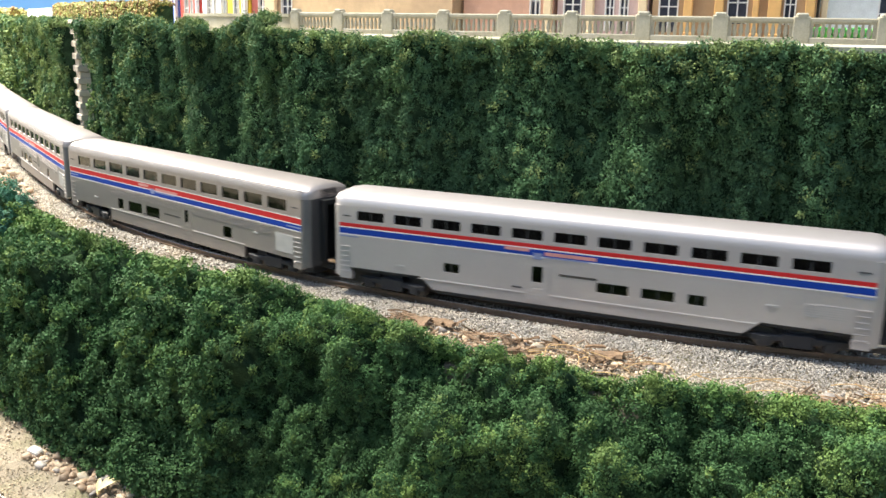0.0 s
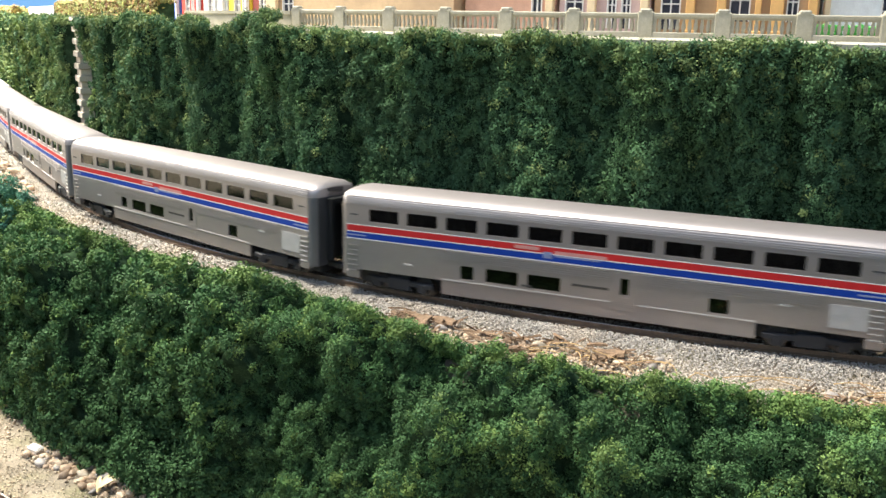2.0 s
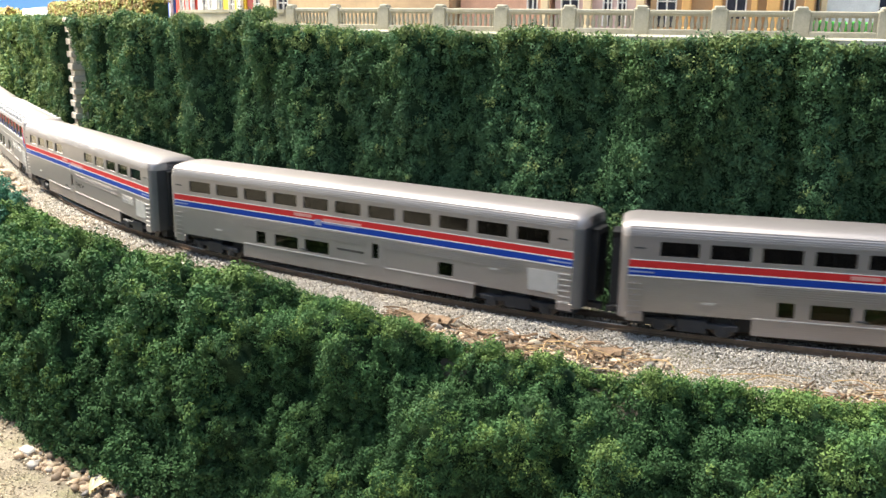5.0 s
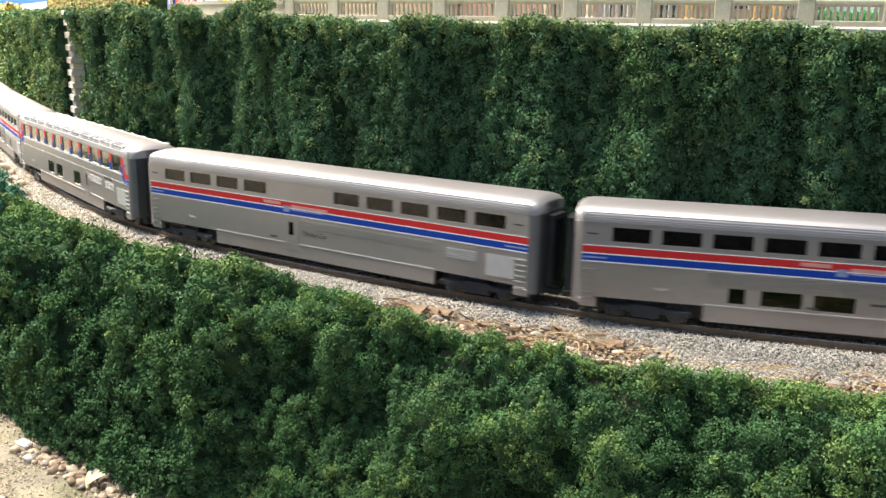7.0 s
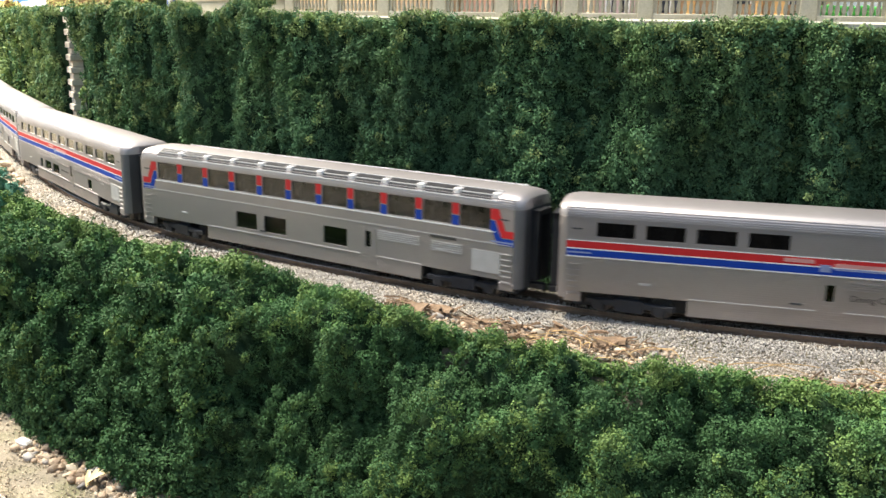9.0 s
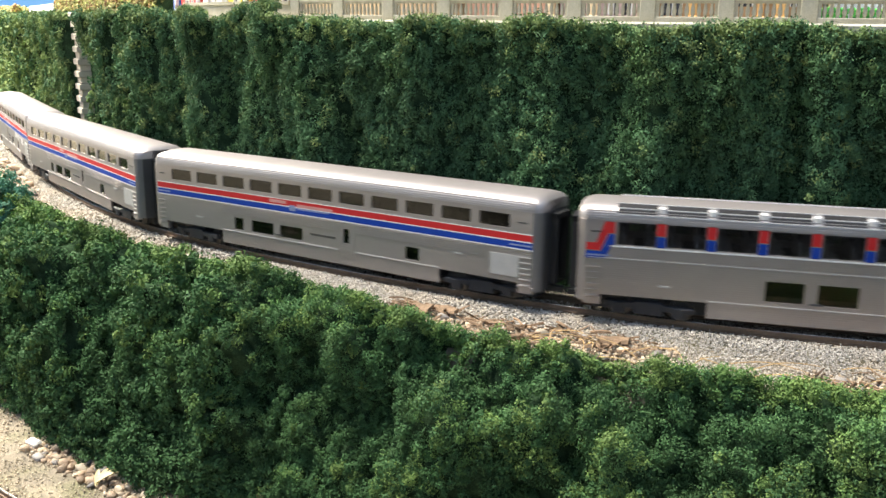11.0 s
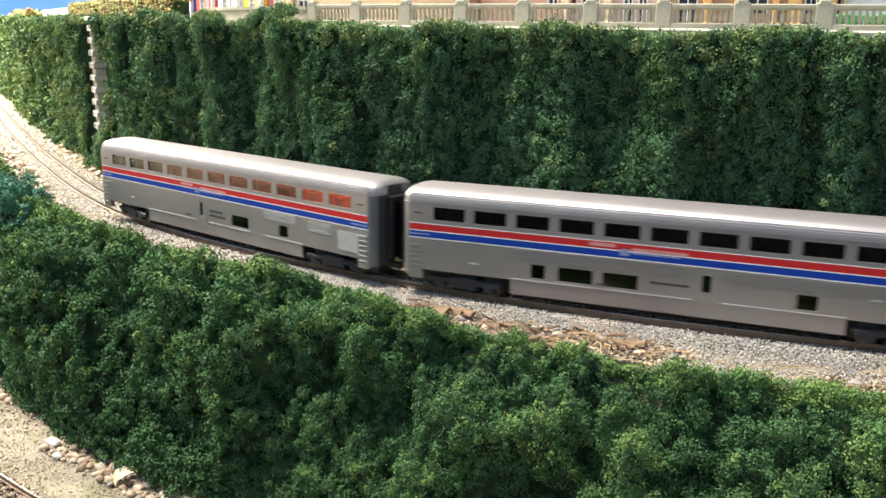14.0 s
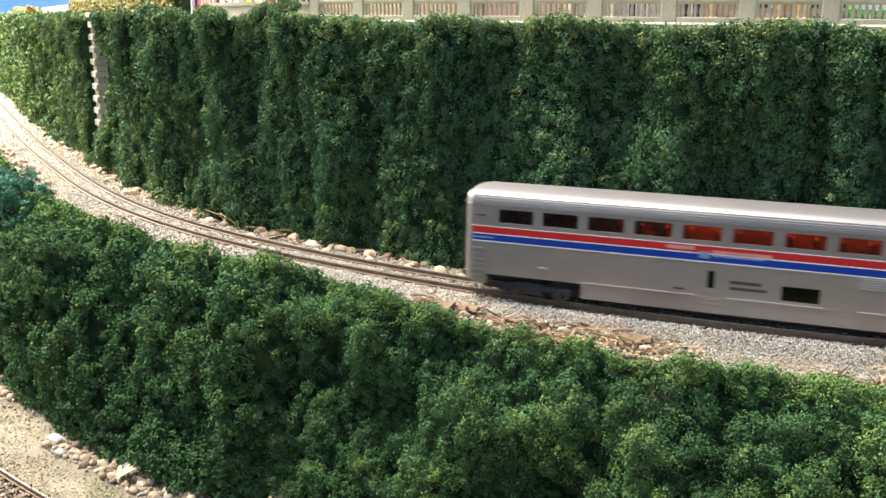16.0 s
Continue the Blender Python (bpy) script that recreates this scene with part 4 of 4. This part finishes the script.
# ---- the train ----
MM = 0.001
# for front corner posts: the shade on that end is put into this grey
M_CORNER_SHADE = material("corner shade grey", (0.17, 0.165, 0.165), 0.5, 0.35, vary=0.06)
HALF, WIDE = 79.0, 9.8
UPPER = [(10.2 + 12.82 * i, 20.2 + 12.82 * i, 22.3, 26.2) for i in range(11)]
KINDS = {
    "sleeping": dict(win=UPPER + [(40.8, 45.0, 8.0, 12.1), (48.9, 58.9, 8.0, 12.1), (61.7, 71.6, 8.0, 12.1), (112.7, 117.8, 8.0, 12.0)], door=(86.6, 93.2), pane=(88.7, 91.1, 9.6, 14.3), bars=[(75, 85.5, 10.4, 11.1)], sill=[(35, 86), (94, 125)], vents=[(35, 86, 13.2, 16.2), (94, 140, 13.2, 16.2)]),
    "dining": dict(win=[w for i, w in enumerate(UPPER) if i not in (4, 5)], door=(66.0, 72.6), pane=(68.2, 70.3, 9.8, 14.2), bars=[], sill=[(35, 66), (73, 125)], vents=[(73, 124, 13.0, 15.4), (129, 139.5, 11.6, 14.6)], words="Dining Car"),
    "coach": dict(win=UPPER + [(87.5, 97.0, 8.0, 12.0), (113.3, 118.0, 8.1, 12.0)], door=(66.3, 72.8), pane=(68.7, 70.6, 9.4, 14.2), bars=[(74.5, 82.5, 11.2, 12.1), (74.5, 84, 9.6, 10.4)], sill=[(35, 66), (74, 98), (106, 125)], vents=[(106, 122, 13.2, 16.0), (128.5, 139, 12.2, 15.6)], lit=True),
    "lounge": dict(win=[(10.6 + 12.75 * i, 20.6 + 12.75 * i, 20.9, 27.0) for i in range(11)] + [(48.9, 58.5, 8.4, 13.9), (61.7, 71.5, 8.4, 13.9), (87.4, 97.0, 8.4, 14.1)], door=(102.2, 108.4), pane=(104.2, 106.3, 9.6, 14.6), bars=[(128, 137, 16.0, 16.9)], sill=[(35, 102), (109, 125)], vents=[(109, 124, 12.6, 15.6), (128.5, 139, 12.2, 15.4)], lounge=True),
    "older": dict(win=[(8.7 + 12.67 * i, 18.0 + 12.67 * i, 23.0, 26.0) for i in range(11)] + [(38.2, 43.2, 10.1, 13.0), (84.9, 93.9, 10.0, 12.9), (97.6, 106.6, 10.0, 12.9), (110.1, 114.8, 10.0, 12.9)], door=(63.8, 71.2), pane=(65.9, 69.2, 10.6, 15.4), bars=[(74, 85, 13.3, 14.0)], sill=[(30, 64), (71.5, 128)], vents=[(139.5, 149.3, 10.9, 14.8)], older=True),
}


# the stripes of the lounge car sweep down from its end windows
SWEEP_RED = ((148.2, 27.0), (150.8, 27.0), (153.0, 21.1), (155.6, 21.1), (155.6, 19.05), (151.9, 19.05), (149.8, 23.9), (148.2, 23.9))
SWEEP_BLUE = ((148.2, 23.6), (149.6, 23.6), (151.7, 18.75), (155.6, 18.75), (155.6, 16.75), (150.6, 16.75), (148.7, 20.7), (148.2, 20.7))


def side_wall(m, y, thick, holes, low, ends):
    """A side of boxes round its openings. holes: (u0, u1, z0, z1) in millimetres."""
    cuts = sorted({low, 27.3, *[h[2] for h in holes], *[h[3] for h in holes]})
    cuts = [c for c in cuts if low <= c <= 27.3]
    y0, y1 = sorted((y, y + thick))
    for z0, z1 in zip(cuts, cuts[1:]):
        mid = (z0 + z1) / 2
        us = ends[0]
        row = sorted((h[0], h[1]) for h in holes if h[2] < mid < h[3])
        for a, b in row + [(ends[1], ends[1])]:
            if a > us:
                m.box((us - HALF) * MM, (a - HALF) * MM, y0 * MM, y1 * MM, z0 * MM, z1 * MM)
            us = max(us, b)


def both(fn):
    for side in (-1, 1):
        fn(side)


def slab(u0, u1, z0, z1, side, proud=0.12, deep=0.0):
    """A thin plate on a side of the car."""
    ya, yb = sorted((side * (WIDE - deep), side * (WIDE + proud)))
    return Mesh().box((u0 - HALF) * MM, (u1 - HALF) * MM, ya * MM, yb * MM, z0 * MM, z1 * MM)


def lettering(words, height, mat):
    cu = bpy.data.curves.new("lettering", "FONT")
    cu.body, cu.size, cu.extrude = words, height, 0.00003
    ob = new("lettering", cu)
    bpy.context.view_layer.update()
    me = bpy.data.meshes.new_from_object(ob.evaluated_get(bpy.context.evaluated_depsgraph_get()))
    bpy.data.objects.remove(ob)
    me.materials.clear()
    me.materials.append(mat)
    return me


BOGIES, WHEELS = [], []


def bogie(car, x):
    root = new("bogie")
    root.parent = car
    root.matrix_basis = pose(x, 0, 0)
    for side in (-1, 1):
        y = side * 7.6
        m = Mesh().chamfer(-12 * MM, 12 * MM, (y - 0.7) * MM, (y + 0.7) * MM, 3.0 * MM, 4.6 * MM, 0.3 * MM)
        m.chamfer(-4 * MM, 4 * MM, (y - 0.9) * MM, (y + 0.9) * MM, 1.6 * MM, 5.2 * MM, 0.3 * MM)
        for k in (-8.2, 8.2):
            m.chamfer((k - 1.7) * MM, (k + 1.7) * MM, (y - 0.9) * MM, (y + 0.9) * MM, 1.5 * MM, 4.4 * MM, 0.3 * MM)
            m.disc_y(k * MM, (y - 1.1 if side < 0 else y + 0.6) * MM, (y - 0.6 if side < 0 else y + 1.1) * MM, 2.9 * MM, 0.9 * MM, 10)
        part("side_frame", m, M_TRUCK, root)
    part("bolster", Mesh().chamfer(-3 * MM, 3 * MM, -7 * MM, 7 * MM, 3.2 * MM, 6.4 * MM, 0.3 * MM), M_TRUCK, root)
    for k in (-8.2, 8.2):
        m = Mesh()
        for side in (-1, 1):
            m.disc_y(0, side * 4.2 * MM, side * 5.4 * MM, 0, 2.9 * MM, 18)
            m.disc_y(0, side * 3.9 * MM, side * 4.2 * MM, 0, 3.35 * MM, 18)
            for a in range(3):
                c, s = math.cos(a * 2.094) * 1.7, math.sin(a * 2.094) * 1.7
                m.disc_y(c * MM, side * 5.3 * MM, side * 5.5 * MM, s * MM, 0.45 * MM, 6)
        m.disc_y(0, -5 * MM, 5 * MM, 0, 0.7 * MM, 8)
        WHEELS.append((part("wheelset", m, M_WHEEL, root, at=pose(k * MM, 0, 2.9 * MM)), k * MM))
    BOGIES.append((root, car, x))


ROOF = [(9.8, 27.2), (9.78, 28.2), (9.5, 29.3), (8.8, 30.3), (7.4, 31.1), (5.2, 31.6), (2.6, 31.9), (0, 32.0)]


def passenger_car(kind, label):
    k = KINDS[kind]
    older, lounge, lit = k.get("older"), k.get("lounge"), k.get("lit")
    car = tagged(new("passenger_car"), label, "train car", group="cars of the passenger train")
    skin = M_SILVER2 if older else M_SILVER
    low, cut = (4.1, 7.8) if older else (2.55, 6.8)
    holes = list(k["win"]) + [k["pane"]]
    under = [(6.5, 34.8, 0, cut), (125.0, 151.5, 0, cut), (0, 6.5, 0, 4.8), (151.5, 158, 0, 4.8)]
    m = Mesh()
    both(lambda side: side_wall(m, side * WIDE, -side * 0.8, holes + under, low, (2.4, 155.6)))
    # rounded corners and ends
    for ex in (-1, 1):
        for side in (-1, 1):
            arc = [math.pi / 2 * a / 5 for a in range(6)]
            outer = [((HALF - 2.4 + 2.4 * math.sin(a)) * ex, side * (WIDE - 2.4 + 2.4 * math.cos(a))) for a in arc]
            inner = [((HALF - 2.4 + 1.6 * math.sin(a)) * ex, side * (WIDE - 2.4 + 1.6 * math.cos(a))) for a in arc[::-1]]
            post = Mesh().loft([[(x * MM, y * MM, z * MM) for x, y in outer + inner] for z in (4.8, 27.3)])
            # front posts get the painted shade, rear posts the plain skin
            part("corner_post", post, M_CORNER_SHADE if ex > 0 and not older else skin, car, "rounded corner post", smooth=True)
    if older:
        for u0, u1 in ((34.8, 30.5), (125.0, 129.3)):
            for side in (-1, 1):
                ya, yb = side * (WIDE - 0.8) * MM, side * WIDE * MM
                tri = [((u0 - HALF) * MM, low * MM), ((u0 - HALF) * MM, cut * MM), ((u1 - HALF) * MM, cut * MM)]
                m.loft([[(x, y, z) for x, z in tri] for y in (ya, yb)])
    body = part("body", m, skin, car, smooth=True)
    for ex in (-1, 1):
        ends = Mesh()
        x0, x1 = sorted((ex * (HALF - 0.8) * MM, ex * HALF * MM))
        for side in (-1, 1):
            y0, y1 = sorted((side * 3.4 * MM, side * 7.4 * MM))
            ends.box(x0, x1, y0, y1, 4.8 * MM, 27.3 * MM)
        ends.box(x0, x1, -3.4 * MM, 3.4 * MM, 25.5 * MM, 30.0 * MM)
        part("end_wall", ends, skin if older else M_GREY, car, "grey end wall")
    # roof with tucked-in ends
    rings = []
    for x, drop, tuck in ((-79, 1.6, 2.3), (-78.3, 0.9, 1.2), (-77, 0.35, 0.35), (-75, 0, 0), (75, 0, 0), (77, 0.35, 0.35), (78.3, 0.9, 1.2), (79, 1.6, 2.3)):
        half = [(max(y - tuck * (y / 9.8) ** 3, 0), max(z - drop * ((z - 27.2) / 4.8), 27.2)) for y, z in ROOF]
        full = [(-y, z) for y, z in half] + [(y, z) for y, z in half[-2::-1]]
        rings.append([(x * MM, y * MM, z * MM) for y, z in full])
    roof = part("roof", Mesh().loft(rings), M_SILVER2 if older else M_ROOF, car, smooth=True)
    for side in (-1, 1):
        for y, z in (() if older else ((9.82, 27.5), (9.80, 28.05), (9.70, 28.6), (9.52, 29.2), (9.2, 29.8))):
            part("roof_rib", Mesh().box(-77 * MM, 77 * MM, side * (y - 0.12) * MM, side * (y + 0.10) * MM, (z - 0.12) * MM, (z + 0.12) * MM), M_ROOF, roof)
    if lounge:
        for i in range(11):
            u = 10.2 + 12.75 * i
            for side in (-1, 1):
                for (ya, za), (yb, zb) in (((9.55, 29.2), (8.8, 30.35)), ((8.2, 30.75), (6.6, 31.4))):
                    q = [((x - HALF) * MM, side * y * MM, (z + d) * MM) for d in (0.02, 0.16) for x, y, z in ((u, ya, za), (u + 10.4, ya, za), (u + 10.4, yb, zb), (u, yb, zb))]
                    part("roof_window", Mesh().loft([q[:4], q[4:]]), M_SKYLIGHT, roof, "curved dark skylight")
                part("skylight_cap", Mesh().chamfer((u + 10.5 - HALF) * MM, (u + 12.6 - HALF) * MM, side * 9.2 * MM if side < 0 else 7.0 * MM, side * 7.0 * MM if side < 0 else 9.2 * MM, 29.7 * MM, 31.35 * MM, 0.3 * MM), M_SKYFRAME, roof)
                for y, z in ((9.62, 29.1), (8.6, 30.55), (6.5, 31.5)):
                    part("skylight_frame", Mesh().box((u - HALF) * MM, (u + 12.7 - HALF) * MM, side * (y - 0.16) * MM, side * (y + 0.16) * MM, (z - 0.1) * MM, (z + 0.20) * MM), M_SKYFRAME, roof)
    # glazing, pane by pane
    for u0, u1, z0, z1 in k["win"] + [k["pane"]]:
        for side in (-1, 1):
            pane = part("window_pane", slab(u0, u1, z0, z1, side, -0.35, 0.6), M_GLASSLIT if lit and z0 > 15 else M_LOUNGEGLASS if lounge else M_GLASS, body)
            pane.visible_shadow = False
    if older:
        for u0, u1, z0, z1 in k["win"]:
            for side in (-1, 1):
                mid = (u0 + u1) / 2
                part("window_post", slab(mid - 0.14, mid + 0.14, z0, z1, side, -0.15, 0.3), M_GREY, body)
    # stripes
    red, blue = ((20.75, 21.95), (18.5, 20.4)) if older else ((18.95, 20.9), (16.75, 18.65))
    lines = ((20.4, 20.75), (18.2, 18.5)) if older else ((20.9, 21.1), (18.65, 18.95), (16.45, 16.75))
    runs = ((0.6, 157.4),) if not lounge else ()
    for side in (-1, 1):
        for u0, u1 in runs:
            u0, u1 = (max(u0, 2.4), min(u1, 155.6))
            part("red_stripe", slab(u0, u1, *red, side, 0.05), M_RED, body)
            part("blue_stripe", slab(u0, u1, *blue, side, 0.05), M_BLUE, body)
            for z in lines:
                part("white_line", slab(u0, u1, *z, side, 0.06), M_WHITE, body)
        if lounge:
            for i in range(12):
                u = 8.0 + 12.75 * i
                if i in (0, 11):
                    for pts, mat, nm in ((SWEEP_RED, M_RED, "red_stripe"), (SWEEP_BLUE, M_BLUE, "blue_stripe")):
                        q = [[((x - HALF if i else HALF - x) * MM, side * (WIDE + d) * MM, z * MM) for x, z in pts] for d in (0.0, 0.06)]
                        part(nm, Mesh().loft(q), mat, body)
                else:
                    part("red_stripe", slab(u, u + 2.3, 23.9, 27.2, side, 0.06), M_RED, body)
                    part("blue_stripe", slab(u, u + 2.3, 20.7, 23.6, side, 0.06), M_BLUE, body)
            part("white_line", slab(8, 150, 20.2, 20.6, side, 0.06), M_WHITE, body)
            part("white_line", slab(3, 155, 16.9, 17.15, side, 0.10), M_PALE, body)
        # the maker's marks become plain bars
        if not lounge:
            part("mark", slab(57.5, 64.8, 19.5, 20.5, side, 0.08), M_ROSE, body, "plain pale bar on the stripe")
            part("mark", slab(69.6, 84.5, 18.9, 19.9, side, 0.08), M_ROSE, body, "plain pale bar on the stripe")
            part("mark", slab(69.6, 82.5, 18.15, 18.55, side, 0.07), M_HAZE, body, "plain pale bar on the stripe")
            part("mark", slab(66.2, 68.8, 17.5, 19.4, side, 0.09), M_HAZE, body, "plain pale emblem on the stripe")
        part("mark", slab(2.6, 9.0, 17.5, 17.95, side, 0.08), M_HAZE, body, "plain pale bar on the stripe")
        part("mark", slab(148.5, 155.4, 17.5, 17.95, side, 0.08), M_HAZE, body, "plain pale bar on the stripe")
        for u0, u1, z0, z1 in k["bars"]:
              part("mark", slab(u0, u1, z0, z1, side, 0.06), M_INK, body, "dark unreadable lettering bar")
        for u0, u1 in k["sill"]:
            part("trim_line", slab(u0, u1, 7.05, 7.3, side, 0.22), M_PALE, body, "bright ledge line")
        d0, d1 = k["door"]
        part("door", slab(d0, d1, 5.0, 8.8, side, 0.10), skin, body, "flush silver side door")
        part("door", slab(d0, k["pane"][0], 8.8, 15.8, side, 0.10), skin, body)
        part("door", slab(k["pane"][1], d1, 8.8, 15.8, side, 0.10), skin, body)
        for u0, u1, z0, z1 in k["vents"]:
            z = z0 + 0.25
            while z < z1:
                part("louvre", slab(u0, u1, z - 0.14, z + 0.14, side, 0.16), M_PALE if u1 - u0 < 20 else skin, body)
                z += 0.62
        part("service_panel", slab(142.4, 151.6, 8.4, 14.6, side, 0.14), M_PALE if not older else skin, body, "pale grey service panel")
        for u0 in (2.8, 151.9):
            for z in (6.4, 8.0, 9.6, 11.2, 12.8, 14.4):
                part("grab_iron", slab(u0, u0 + 3.2, z - 0.11, z + 0.11, side, 0.3), M_PALE if u0 > 100 and not older else skin, body)
            part("step_box", Mesh().chamfer((u0 - 0.6 - HALF) * MM, (u0 + 4.0 - HALF) * MM, min(side * 8.0, side * 9.9) * MM, max(side * 8.0, side * 9.9) * MM, 4.0 * MM, 6.2 * MM, 0.2 * MM), skin, body)
        for u0, z in ((22, 10.2), (130, 12.6), (60, 8.6)):
            part("hatch", slab(u0, u0 + 3.0, z - 0.25, z + 0.25, side, 0.2), M_GREY if u0 == 60 else M_PALE, body)
        part("hatch", slab(3.6, 6.4, 24.0, 24.4, side, 0.1), M_GREY, body)
        part("hatch", slab(151.0, 154.0, 24.0, 24.4, side, 0.1), M_GREY, body)
    if "words" in k:
        me = lettering(k["words"], 2.3 * MM, M_INK)
        for side in (-1, 1):
            part("lettering", me, None, body, "dark lettering", at=pose((74.0 - HALF) * side * -1 * MM if side > 0 else (74.0 - HALF) * MM, side * (WIDE + 0.05) * MM, 10.4 * MM, 90, 0, 180 if side > 0 else 0))
    # floor, underframe, end passage, couplers
    # long low centre box is added filler that keeps the underside gap dark
    part("underframe", Mesh().box(-76 * MM, 76 * MM, -8.6 * MM, 8.6 * MM, 6.6 * MM, 7.4 * MM).box(-43 * MM, 45 * MM, -8.9 * MM, 8.9 * MM, 2.8 * MM, 6.6 * MM).box(-75 * MM, 75 * MM, -3.2 * MM, 3.2 * MM, 1.2 * MM, 6.55 * MM), M_TRUCK, car)
    inner = part("interior", Mesh().box(-77 * MM, 77 * MM, -8.9 * MM, 8.9 * MM, 18.4 * MM, 19.0 * MM).box(-77 * MM, 77 * MM, -0.3 * MM, 0.3 * MM, 7.4 * MM, 18.4 * MM), M_INT, car)
    seat = Mesh().chamfer(-1.6 * MM, 1.6 * MM, -2.6 * MM, 2.6 * MM, 0, 2.2 * MM, 0.4 * MM).chamfer(-1.8 * MM, -0.6 * MM, -2.6 * MM, 2.6 * MM, 1.8 * MM, 5.6 * MM, 0.4 * MM).data("seat", M_SEATLIT if lit else M_SEATPALE if lounge else M_SEAT)
    for i in range(22):
        for y in (-5.2, 5.2):
            part("seat", seat, None, inner, at=pose((-66 + 6.41 * i) * MM, y * MM, 19.0 * MM))
    if lit:
        part("partition", Mesh().box(-20 * MM, 74 * MM, -0.3 * MM, 0.3 * MM, 19.0 * MM, 26.8 * MM), M_SEATLIT, inner)
        part("interior_light", Mesh().box(42 * MM, 70 * MM, -6 * MM, 6 * MM, 26.7 * MM, 27.1 * MM), M_GLOW, inner, "glowing amber light bar")
        part("interior_light", Mesh().box(-34 * MM, 36 * MM, -5.0 * MM, -3.6 * MM, 26.8 * MM, 27.1 * MM), M_GLOW, inner, "glowing amber light bar")
    for ex in (-1, 1):
        x0, x1 = sorted((ex * 79.0 * MM, ex * 81.4 * MM))
        m = Mesh()
        for y0, y1, z0, z1 in ((-3.9, -2.6, 6.5, 26.5), (2.6, 3.9, 6.5, 26.5), (-3.9, 3.9, 25.2, 26.8)):
            m.box(x0, x1, y0 * MM, y1 * MM, z0 * MM, z1 * MM)
        part("diaphragm", m, M_BLACK, car, "black rubber passage bellows")
        part("end_door", Mesh().box(min(ex * 77.6, ex * 78.0) * MM, max(ex * 77.6, ex * 78.0) * MM, -3.4 * MM, 3.4 * MM, 6.5 * MM, 25.5 * MM), M_BLACK, car)
        part("coupler", Mesh().chamfer(min(ex * 74.0, ex * 82.4) * MM, max(ex * 74.0, ex * 82.4) * MM, -1.0 * MM, 1.0 * MM, 3.4 * MM, 5.2 * MM, 0.3 * MM), M_TRUCK, car)
    for x in (-58.3, 58.8):
        bogie(car, x * MM)
    return car


ORDER = ["older", "sleeping", "sleeping", "sleeping", "dining", "lounge", "sleeping", "sleeping", "coach"]
LABELS = {
    "older": "pale silver passenger car with narrow red and blue stripes",
    "sleeping": "silver double-deck passenger car with red and blue stripes",
    "dining": "silver double-deck dining car with a windowless middle",
    "lounge": "silver lounge car with tall windows and roof skylights",
    "coach": "silver last coach with amber-lit windows",
}
CARS = [passenger_car(k, LABELS[k]) for k in ORDER]


# ---- what moves ----
PITCH = 0.1653
LAG_T = np.array([0, 0.5, 1, 1.5, 2, 2.5, 3, 3.5, 4, 6.5, 7, 7.5, 8, 8.5, 9, 11.5, 12, 12.5, 13, 13.5, 14, 14.5, 15, 15.5, 16])
LAG = np.array([66, 63, 63, 60, 56, 62, 84, 107, 126, -78, -103, -65, -54, -106, -184, -152, -117, -112, -89, -33, 11, 36, 82, 143, 171]) * 1e-4
GONE = 0.2596 + 0.08439 * LAG_T + LAG
RATE = np.diff(GONE) / np.diff(LAG_T)
SLOPE = np.concatenate([RATE[:1], 2 * RATE[1:] * RATE[:-1] / (RATE[1:] + RATE[:-1]), RATE[-1:]])


def travelled(t):
    """How far the head of the train has come along the track at t seconds."""
    i = int(np.clip(np.searchsorted(LAG_T, t, "right") - 1, 0, len(LAG_T) - 2))
    w = LAG_T[i + 1] - LAG_T[i]
    u = (t - LAG_T[i]) / w
    return float((1 + 2 * u) * (1 - u) ** 2 * GONE[i] + u * (1 - u) ** 2 * w * SLOPE[i] + u * u * (3 - 2 * u) * GONE[i + 1] + u * u * (u - 1) * w * SLOPE[i + 1])


def car_pose(i, t):
    s = travelled(t) - (i + 1) * PITCH
    f, b = along(s + 0.0565), along(s - 0.0565)
    c = (f + b) / 2
    return s, pose(c[0], c[1], 0.0, 0, 0, math.degrees(math.atan2(f[1] - b[1], f[0] - b[0])))


def motions():
    times = [i * 0.25 for i in range(65)]
    for i, car in enumerate(CARS):
        walk(car, [(t, car_pose(i, t)[1]) for t in times])
    for root, car, x in BOGIES:
        i = CARS.index(car)
        rows = []
        for t in times[::2]:
            s, m = car_pose(i, t)
            turn = float(np.interp(s + x, LS, LT)) - m.to_euler().z
            rows.append((t, pose(x, 0, 0, 0, 0, math.degrees(turn))))
        walk(root, rows)
    spin = [i / 20 for i in range(321)]
    for wheel, x in WHEELS:
        walk(wheel, [(t, pose(x, 0, 0.0029, 0, math.degrees(travelled(t) / 0.0029), 0)) for t in spin])


motions()
